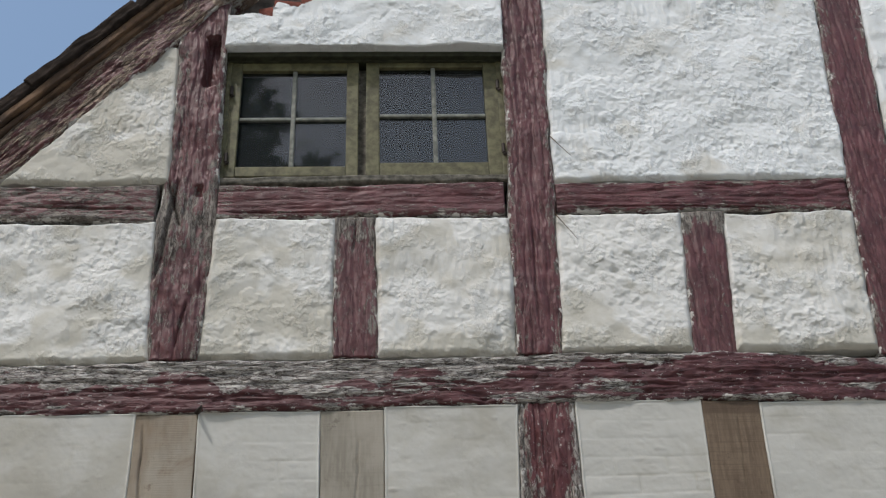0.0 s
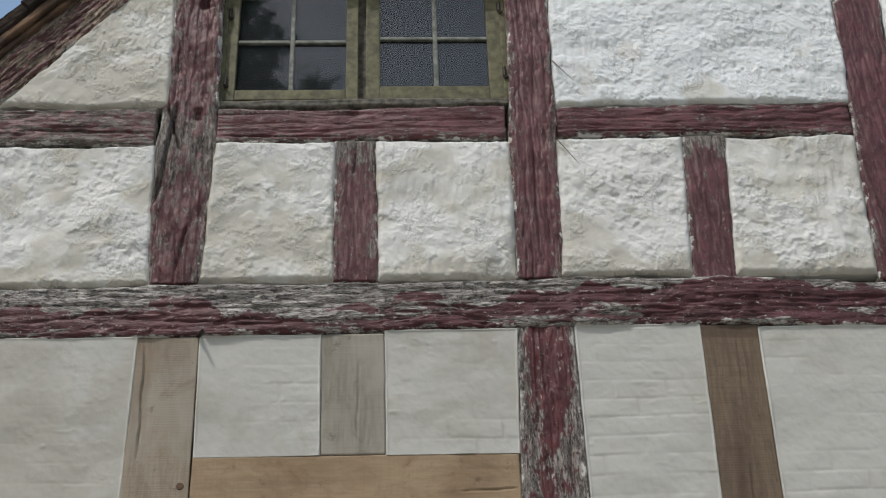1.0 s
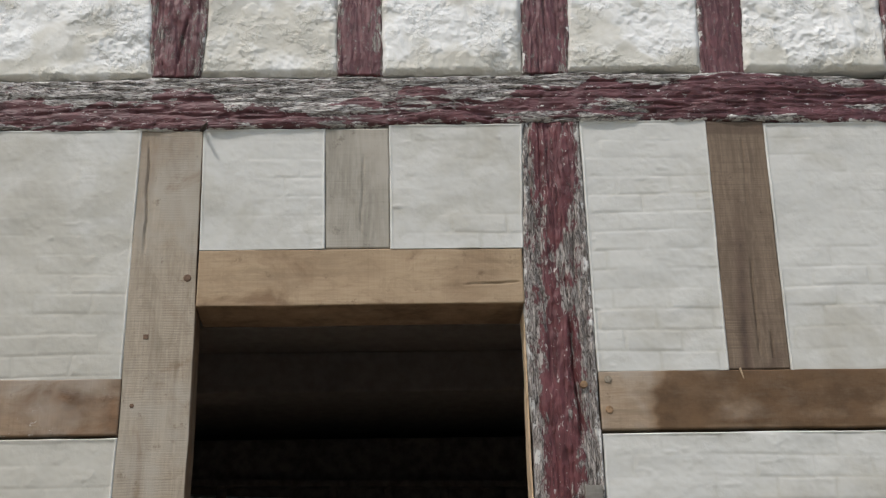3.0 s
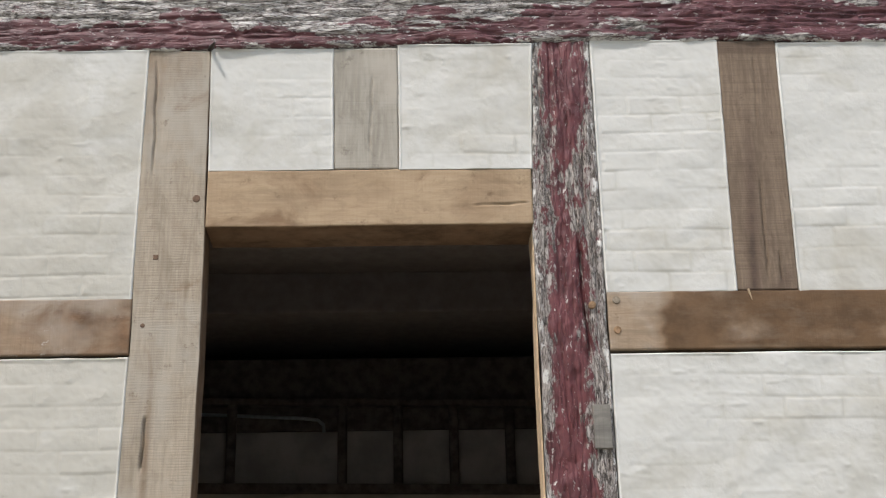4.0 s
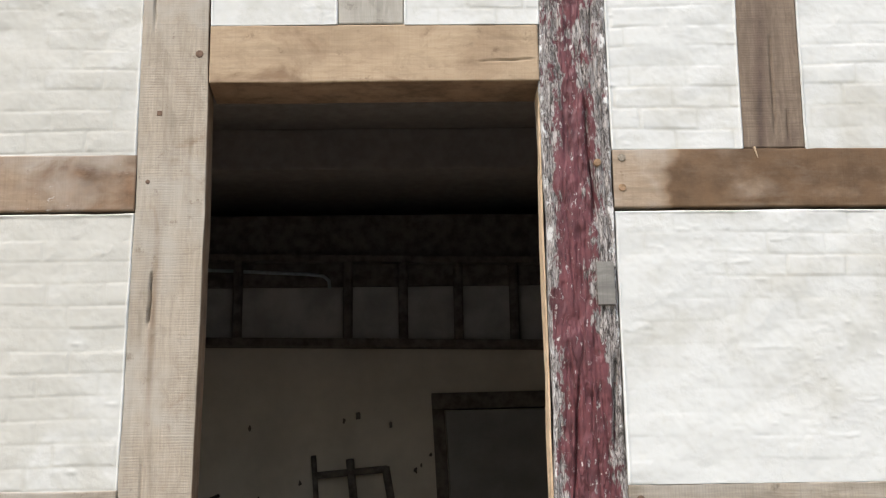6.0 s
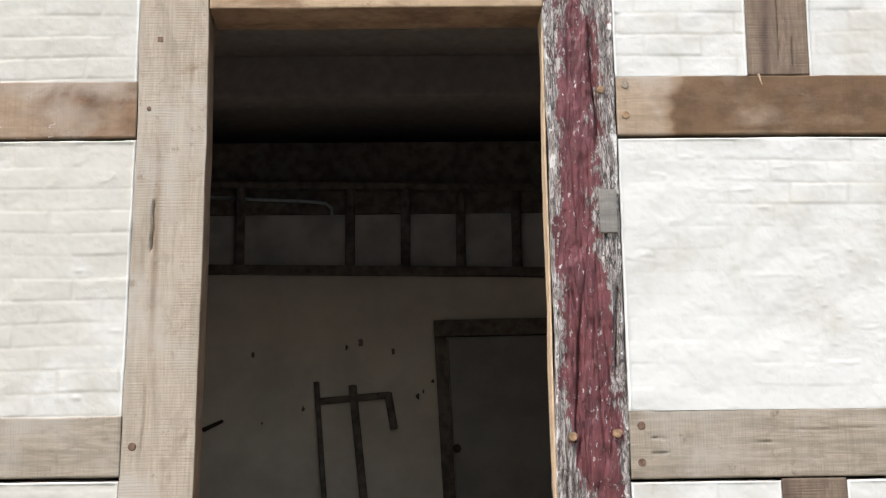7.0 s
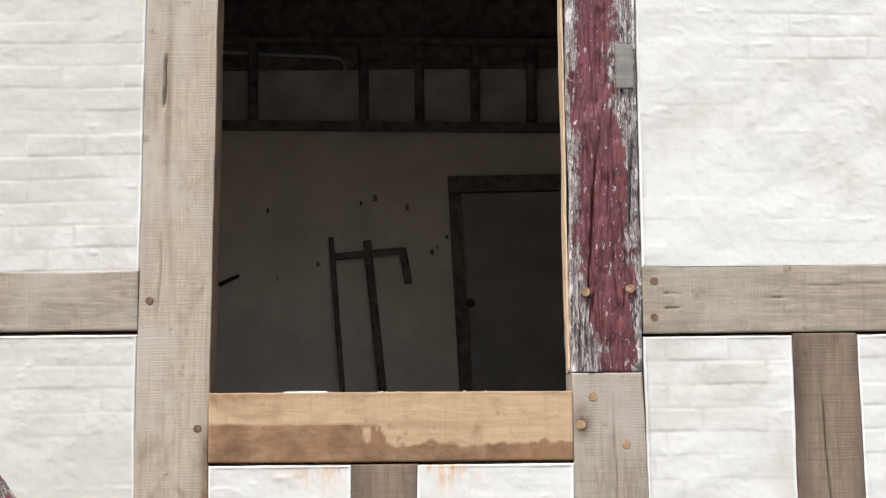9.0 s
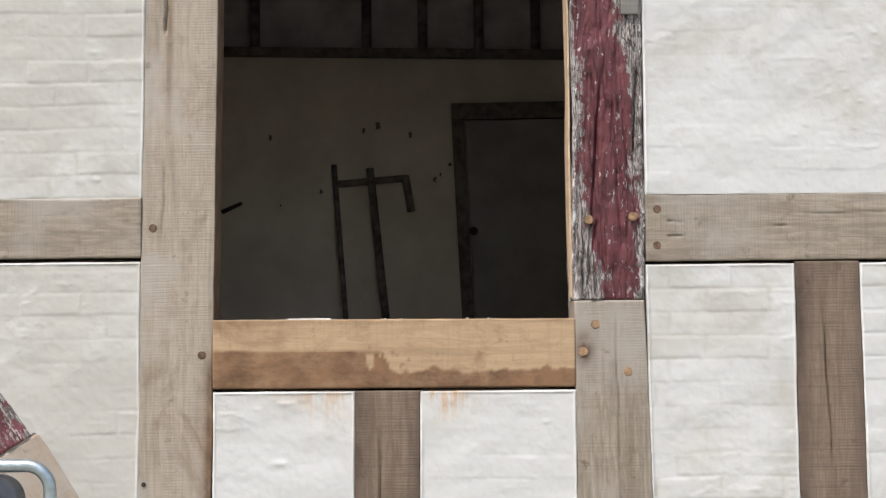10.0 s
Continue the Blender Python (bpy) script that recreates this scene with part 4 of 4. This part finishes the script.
for x, z, r in ((0.437, 2.915, 0.006), (0.441, 2.905, 0.004), (0.434, 2.898, 0.003)):
    bmesh.ops.create_icosphere(lb, subdivisions=2, radius=r, matrix=Matrix.Translation((x, -0.006, z)) @ Matrix.Diagonal((0.8, 0.5, 1.5, 1)))
for v in lb.verts:
    v.co += 0.003 * noise.noise_vector(v.co * 160)
o = part("lime_splash", lb, M_DUST, column_old, "white lime splash on the column")
o.matrix_local = column_old.matrix_basis.inverted()

# ---- upper window ----
window = tagged(empty("window_1", (0, 0.05, -0.010)), "small olive green two-casement window with eight panes", "window", kind="structure")


def bar(name, x0, x1, z0, z1, y0, y1, mat, parent, bevel=0.004):
    return part(name, block(bmesh.new(), x0, x1, y0, y1, z0, z1, bevel), mat, parent)


bar("window_frame", -0.632, -0.612, 4.80, 5.44, -0.005, 0.08, M_OLIVE, window)
bar("window_frame", 0.424, 0.447, 4.82, 5.44, -0.005, 0.08, M_OLIVE, window)
# top of the frame and head board: their shade is in the darker olive
bar("window_frame", -0.632, 0.447, 5.425, 5.47, -0.01, 0.08, M_OLIVE_SHADE, window)
timber("window_sill", window, [(-0.64, 4.800, 4.834), (-0.2, 4.798, 4.835), (0.45, 4.802, 4.834)], M_SILLWOOD, False, 0.018, 0.09, 0.004, 0.002, 0.008, 0.004, label="weathered grey sill rail of the window")
bar("head_board", -0.632, 0.447, 5.430, 5.458, -0.034, 0.0, M_OLIVE_SHADE, window)
bar("mullion", -0.122, -0.084, 4.838, 5.415, 0.030, 0.08, M_SILLWOOD, window)
for x0, x1, gx0, gx1, gz0, gz1, mx, mz in ((-0.615, -0.117, -0.572, -0.163, 4.893, 5.386, -0.366, 5.135), (-0.088, 0.428, -0.036, 0.372, 4.909, 5.402, 0.175, 5.150)):
    s = part("sash", block(bmesh.new(), x0, gx0, 0.0, 0.035, 4.842, 5.43, 0.004), M_OLIVE, window)
    bar("stile", gx1, x1, 4.842, 5.43, 0.0, 0.035, M_OLIVE, s)
    bar("top_rail", gx0, gx1, gz1, 5.43, 0.001, 0.034, M_OLIVE, s)
    bar("bottom_rail", gx0, gx1, 4.846, gz0, 0.002, 0.034, M_OLIVE, s)
    bar("glazing_bar", mx - 0.0085, mx + 0.0085, gz0, gz1, 0.004, 0.03, M_BAR, s)
    bar("glazing_bar", gx0, mx - 0.0085, mz - 0.0075, mz + 0.0075, 0.006, 0.03, M_BAR, s)
    bar("glazing_bar", mx + 0.0085, gx1, mz - 0.0075, mz + 0.0075, 0.006, 0.03, M_BAR, s)
    for px0, px1 in ((gx0, mx - 0.0085), (mx + 0.0085, gx1)):
        for pz0, pz1 in ((gz0, mz - 0.0075), (mz + 0.0075, gz1)):
            pane = bar("pane", px0 - 0.004, px1 + 0.004, pz0 - 0.004, pz1 + 0.004, 0.018, 0.021, M_GLASS, s, 0)
            pane.visible_shadow = False
for x, z in ((-0.607, 4.93), (-0.607, 5.27), (0.425, 5.3), (0.43, 4.97)):
    h = part("hinge", cyl(bmesh.new(), (x, -0.006, z - 0.022), (x, -0.006, z + 0.022), 0.007, n=10), M_IRON, window)
    part("pin", cyl(bmesh.new(), (x, -0.006, z - 0.03), (x + 0.012, -0.014, z - 0.03), 0.005, n=8), M_IRON, h)

# ---- roof ----
roof = tagged(empty("roof"), "dark steep roof with weathered boards under its verge", "roof", kind="structure")
ROOF = Matrix.Translation((-1.393, 0, 4.783)) @ Matrix.Rotation(-RAKE, 4, "Y")
part("roof_cover", block(bmesh.new(), -1.4, 4.0, -0.05, 6.0, 0.205, 0.25, 0.0, ROOF), M_TILE, roof)
timber("verge_board", roof, [(-1.3, 0.150, 0.172), (4.0, 0.150, 0.172)], M_BOARD, False, 0.030, 0.02, 0.002, 0.001, 0.004, 0.003, m=RAFTER, label="brown weathered verge board")
timber("verge_board", roof, [(-1.3, 0.172, 0.205), (4.0, 0.172, 0.205)], M_BOARD, False, 0.050, 0.02, 0.002, 0.001, 0.004, 0.004, m=RAFTER, label="brown weathered verge board")
for k in range(9):
    a = -1.3 + k * 0.55
    timber("verge_tile", roof, [(a, 0.205, 0.245 + 0.010 * (k % 2)), (a + 0.3, 0.205, 0.262), (a + 0.56, 0.205, 0.270)], M_TILE, False, 0.068, 0.0, 0.008, 0.004, 0.012, 0.009, m=RAFTER)
RIDGE = -1.393 + 4.0 * math.cos(RAKE)
FAR = Matrix.Translation((2 * RIDGE + 1.393, 0, 4.783)) @ Matrix.Rotation(RAKE, 4, "Y")
part("roof_cover", block(bmesh.new(), -4.0, 1.4, -0.05, 6.0, 0.178, 0.25, 0.0, FAR), M_TILE, roof)

# ---- the room behind the opening ----
FLOOR, BACK, CEIL = 0.85, 3.1, 3.72


def setting(name, bm, mat, label, category):
    return tagged(part(name, bm, mat, None, label), category=category, kind="structure")


setting("floor", block(bmesh.new(), LEFT, RIGHT, 0.16, 6.0, FLOOR - 0.1, FLOOR), M_FLOOR, "dusty worn floor boards inside", "floor")
setting("wall_back", block(bmesh.new(), LEFT, RIGHT, BACK, BACK + 0.15, FLOOR, CEIL), M_INNER, "dirty whitewashed back wall of the dark room", "wall")
setting("wall_west", block(bmesh.new(), LEFT - 0.15, LEFT, 0.0, 6.0, -0.3, 4.6), M_INNER, "plain whitewashed side wall", "wall")
setting("wall_east", block(bmesh.new(), RIGHT, RIGHT + 0.15, 0.0, 6.0, -0.3, 4.6), M_INNER, "plain whitewashed side wall", "wall")
setting("wall_rear", block(bmesh.new(), LEFT, RIGHT, 6.0, 6.15, -0.3, 8.0), M_INNER, "plain rear wall", "wall")
setting("ceiling", block(bmesh.new(), LEFT, RIGHT, 0.16, 6.0, CEIL + 0.14, CEIL + 0.2), M_CEIL, "dark boarded ceiling", "ceiling")
for k, y in enumerate((0.55, 1.35, 2.15)):
    tagged(part("ceiling_beam", block(bmesh.new(), LEFT, RIGHT, y, y + 0.17, CEIL - 0.06, CEIL + 0.139, 0.01), M_CEIL, None, "smoke-dark ceiling beam"), category="beam", group="ceiling beams")
tagged(part("wall_plate", block(bmesh.new(), LEFT, RIGHT, BACK - 0.03, BACK, 3.33, CEIL, 0.006), M_DARKWOOD, None, "dark timber plate on top of the back wall"), category="beam")

# thin sheet added to darken the upper back wall as shade would
setting("upper_boarding", block(bmesh.new(), LEFT, RIGHT, BACK - 0.02, BACK - 0.001, 3.02, 3.329, 0.002), M_WALL_SHADE, "greyer sheet standing for the shade on the upper back wall", "boarding")

# ladder hung level on the back wall
ladder = tagged(empty("ladder", (-0.2, BACK - 0.09, 3.0)), "dark wooden ladder hung sideways on the back wall", "ladder")
for z0, z1 in ((3.44, 3.475), (2.99, 3.035)):
    b = block(bmesh.new(), -1.9, 2.0, -0.03, 0.03, z0 - 3.0, z1 - 3.0, 0.006)
    o = part("stile", b, M_DARKWOOD, ladder)
    o.matrix_local = pose(0, 0, 0, 0, 1.0, 0)
for x in (-1.48, -1.195, -0.907, -0.34, -0.055, 0.23, 0.518, 0.80):
    b = cyl(bmesh.new(), (x + 0.2, 0, 0.02), (x + 0.2, 0, 0.46), 0.026, n=10)
    part("rung", b, M_DARKWOOD, ladder)

rod = bpy.data.curves.new("rod", "CURVE")
rod.dimensions, rod.bevel_depth, rod.bevel_resolution = "3D", 0.009, 3
sp = rod.splines.new("POLY")
pts = [(-1.5, 0, 0.055), (-0.55, 0, 0.005), (-0.47, 0, -0.005), (-0.44, 0, -0.03), (-0.436, 0, -0.07)]
sp.points.add(len(pts) - 1)
for p, c in zip(sp.points, pts):
    p.co = (*c, 1)
rod.materials.append(M_GALV)
o = tagged(new("iron_rod", rod), "thin grey metal pipe with a bent end on the wall", "rod")
o.location = (0, BACK - 0.06, 3.385)

# inner door with its dark frame
door = tagged(empty("door_1", (0.5, BACK, FLOOR)), "closed pale inner door in a crooked dark frame", "door", kind="structure")


def crooked(bm):
    for v in bm.verts:
        v.co.x -= 0.044 * (v.co.z - 1.826)
        v.co.z += 0.012 * (v.co.x + 0.35)
    return bm


for nm, q, mt in (("door_leaf", (-0.346, 0.42, -0.035, 0.01, 0.0, 1.822), M_DOOR), ("door_frame", (-0.412, -0.350, -0.05, 0.0, 0.0, 1.824), M_DARKWOOD),
                  ("door_frame", (0.424, 0.49, -0.05, 0.0, 0.0, 1.824), M_DARKWOOD), ("door_frame", (-0.412, 0.49, -0.05, 0.0, 1.828, 1.912), M_DARKWOOD)):
    part(nm, crooked(block(bmesh.new(), *q, 0.004)), mt, door)
kb = bmesh.new()
bmesh.ops.create_uvsphere(kb, u_segments=14, v_segments=8, radius=0.022, matrix=Matrix.Translation((-0.331, -0.075, 1.255)))
cyl(kb, (-0.331, -0.03, 1.255), (-0.331, -0.07, 1.255), 0.01)
part("knob", crooked(kb), M_IRON, door, "dark iron knob")

# slim frame that leans on the back wall
lean = tagged(empty("leaning_frame", (-0.45, BACK - 0.1, FLOOR)), "dark slim wooden frame leaning on the back wall", "frame")
for x0, x1, r in ((-0.512, -0.385, 0.014), (-0.33, -0.165, 0.021)):
    part("leg", cyl(bmesh.new(), (x1 + 0.45, -0.12, 0.0), (x0 + 0.45, 0.06, 1.6 + (0.0 if x0 < -0.4 else -0.02)), r, n=10), M_DARKWOOD, lean)
part("crossbar", cyl(bmesh.new(), (-0.06, 0.05, 1.50), (0.31, 0.05, 1.53), 0.018, n=10), M_DARKWOOD, lean)
part("stub", cyl(bmesh.new(), (0.30, 0.05, 1.54), (0.33, 0.05, 1.36), 0.02, n=10), M_DARKWOOD, lean)

# hook and chips on the back wall
hk = tagged(part("wall_hook", cyl(bmesh.new(), (-0.052, 0.02, -0.018), (0.052, -0.05, 0.018), 0.012, 0.009), M_IRON, None, "dark iron hook in the back wall"), category="hook")
hk.location = (-1.03, BACK - 0.03, 2.237)

back = bpy.data.objects["wall_back"]
for x, z, r in ((-0.841, 2.60, 0.014), (-0.290, 2.655, 0.022), (-0.363, 2.63, 0.012), (-0.125, 2.61, 0.015), (0.0, 2.375, 0.016), (0.078, 2.455, 0.012), (-0.582, 2.32, 0.013), (0.37, 2.41, 0.012), (-0.79, 2.25, 0.009), (0.03, 2.40, 0.01)):
    cb = bmesh.new()
    bmesh.ops.create_icosphere(cb, subdivisions=2, radius=0.75 * r, matrix=Matrix.Diagonal((0.8, 0.35, 1.3, 1)))
    for v in cb.verts:
        v.co *= 1 + 0.8 * noise.noise(v.co * 90 + Vector((x * 9, z * 9, 0)))
    o = part("chip", cb, M_DARKWOOD, back)
    o.location = (x, BACK, z)

# lime crumbs along the sill
cr = bmesh.new()
block(cr, -0.415, -0.295, 0.004, 0.012, 1.636, 1.640, 0.001, Matrix.Rotation(0.02, 4, "Z"))
for k in range(30):
    x = random.choice((random.uniform(-0.62, 0.38), random.uniform(-0.5, -0.3)))
    r = random.uniform(0.0006, 0.002)
    bmesh.ops.create_icosphere(cr, subdivisions=1, radius=r, matrix=Matrix.Translation((x, random.uniform(0.004, 0.03), 1.636 + r * 0.5)) @ Matrix.Diagonal((2.2, 1, 0.8, 1)))
tagged(part("lime_crumbs", cr, M_DUST, None, "white lime crumbs lying on the sill"), category="debris", kind="stuff")

# ---- tube trolley in front of the wall ----
trolley = tagged(empty("hand_truck", (-1.2, -0.4, 0.0)), "galvanised tube hand truck standing by the wall", "hand truck")


def tube(name, pts, r, parent, mat, cyclic=False):
    cu = bpy.data.curves.new(name, "CURVE")
    cu.dimensions, cu.bevel_depth, cu.bevel_resolution = "3D", r, 4
    s = cu.splines.new("POLY")
    s.points.add(len(pts) - 1)
    for p, c in zip(s.points, pts):
        p.co = (*c, 1)
    s.use_cyclic_u = cyclic
    cu.materials.append(mat)
    ob = new(name, cu)
    ob.parent = parent
    return ob


def rounded(x0, x1, z0, z1, r):
    out = [(x0, 0, z0)]
    for cx, cz, a0 in ((x0 + r, z1 - r, 180), (x1 - r, z1 - r, 90)):
        out += [(cx + r * math.cos(radians(a0 - a)), 0, cz + r * math.sin(radians(a0 - a))) for a in range(0, 91, 15)]
    return out + [(x1, 0, z0)]


tube("handle_frame", rounded(-0.20, 0.238, 0.02, 1.277, 0.06), 0.0165, trolley, M_GALV)
tube("crossbar", [(-0.20, 0, 0.9), (0.235, 0, 0.9)], 0.011, trolley, M_GALV)
o = part("reel", cyl(cyl(bmesh.new(), (0.1, -0.02, 1.19), (0.1, 0.05, 1.19), 0.062, n=28), (0.1, -0.03, 1.19), (0.1, -0.02, 1.19), 0.02, n=16), M_RUBBER, trolley, "dark round hub behind the handle")
for x in (-0.2, 0.235):
    wheel = part("wheel", cyl(bmesh.new(), (x - 0.024, 0.06, 0.1), (x + 0.024, 0.06, 0.1), 0.018, n=14), M_GALV, trolley)
    tyre = cyl(bmesh.new(), (x - 0.02, 0.06, 0.1), (x + 0.02, 0.06, 0.1), 0.1, n=28)
    bmesh.ops.bevel(tyre, geom=[e for e in tyre.edges if len({round(v.co.x, 4) for v in e.verts}) == 1], offset=0.012, segments=3, affect="EDGES")
    part("tyre", tyre, M_RUBBER, wheel, "black rubber tyre")
    part("rim", cyl(bmesh.new(), (x - 0.0215, 0.06, 0.1), (x + 0.0215, 0.06, 0.1), 0.058, n=24), M_GALV, wheel, "grey metal rim")

# ---- tree behind the camera, mirrored in the panes ----
tree = tagged(empty("tree", (-2.9, -12.0, 0.0)), "tall leafy tree across the yard", "tree")
tb = cyl(bmesh.new(), (0, 0, -0.2), (0.1, 0, 9), 0.32, 0.14, 16)
for k in range(26):
    a, h = k * 2.4, 3.5 + k * 0.42
    L = 2.3 * (1.1 - k / 34)
    cyl(tb, (0.05, 0, h), (L * math.cos(a), L * math.sin(a), h + 1.1), 0.07, 0.02, 7)
part("trunk", tb, M_BARK, tree, "grey brown bark")
lr = np.random.default_rng(3)
n = 9000
h = lr.random(n) ** 0.8
ang, rad = lr.random(n) * 6.283, np.sqrt(lr.random(n))
width = 2.5 * np.sin(np.pi * np.clip(h * 0.86 + 0.12, 0, 1)) ** 0.7 * (1 + 0.35 * np.sin(ang * 5 + h * 17))
c = np.stack([rad * width * np.cos(ang), rad * width * np.sin(ang), 3.4 + h * 13.6], 1)
c = c[lr.integers(0, 260, n)] + lr.normal(size=(n, 3)) * 0.28
ax = lr.normal(size=(n, 3))
ay = lr.normal(size=(n, 3))
ax = ax / np.linalg.norm(ax, axis=1)[:, None] * 0.19
ay = ay / np.linalg.norm(ay, axis=1)[:, None] * 0.125
vs = np.stack([c - ax, c - ay * 0.9, c + ax, c + ay], 1).reshape(-1, 3)
me = mesh_from("crown", vs, np.arange(4 * n).reshape(-1, 4), smooth=False)
me.materials.append(M_LEAF)
cw = new("crown", me)
cw.parent = tree
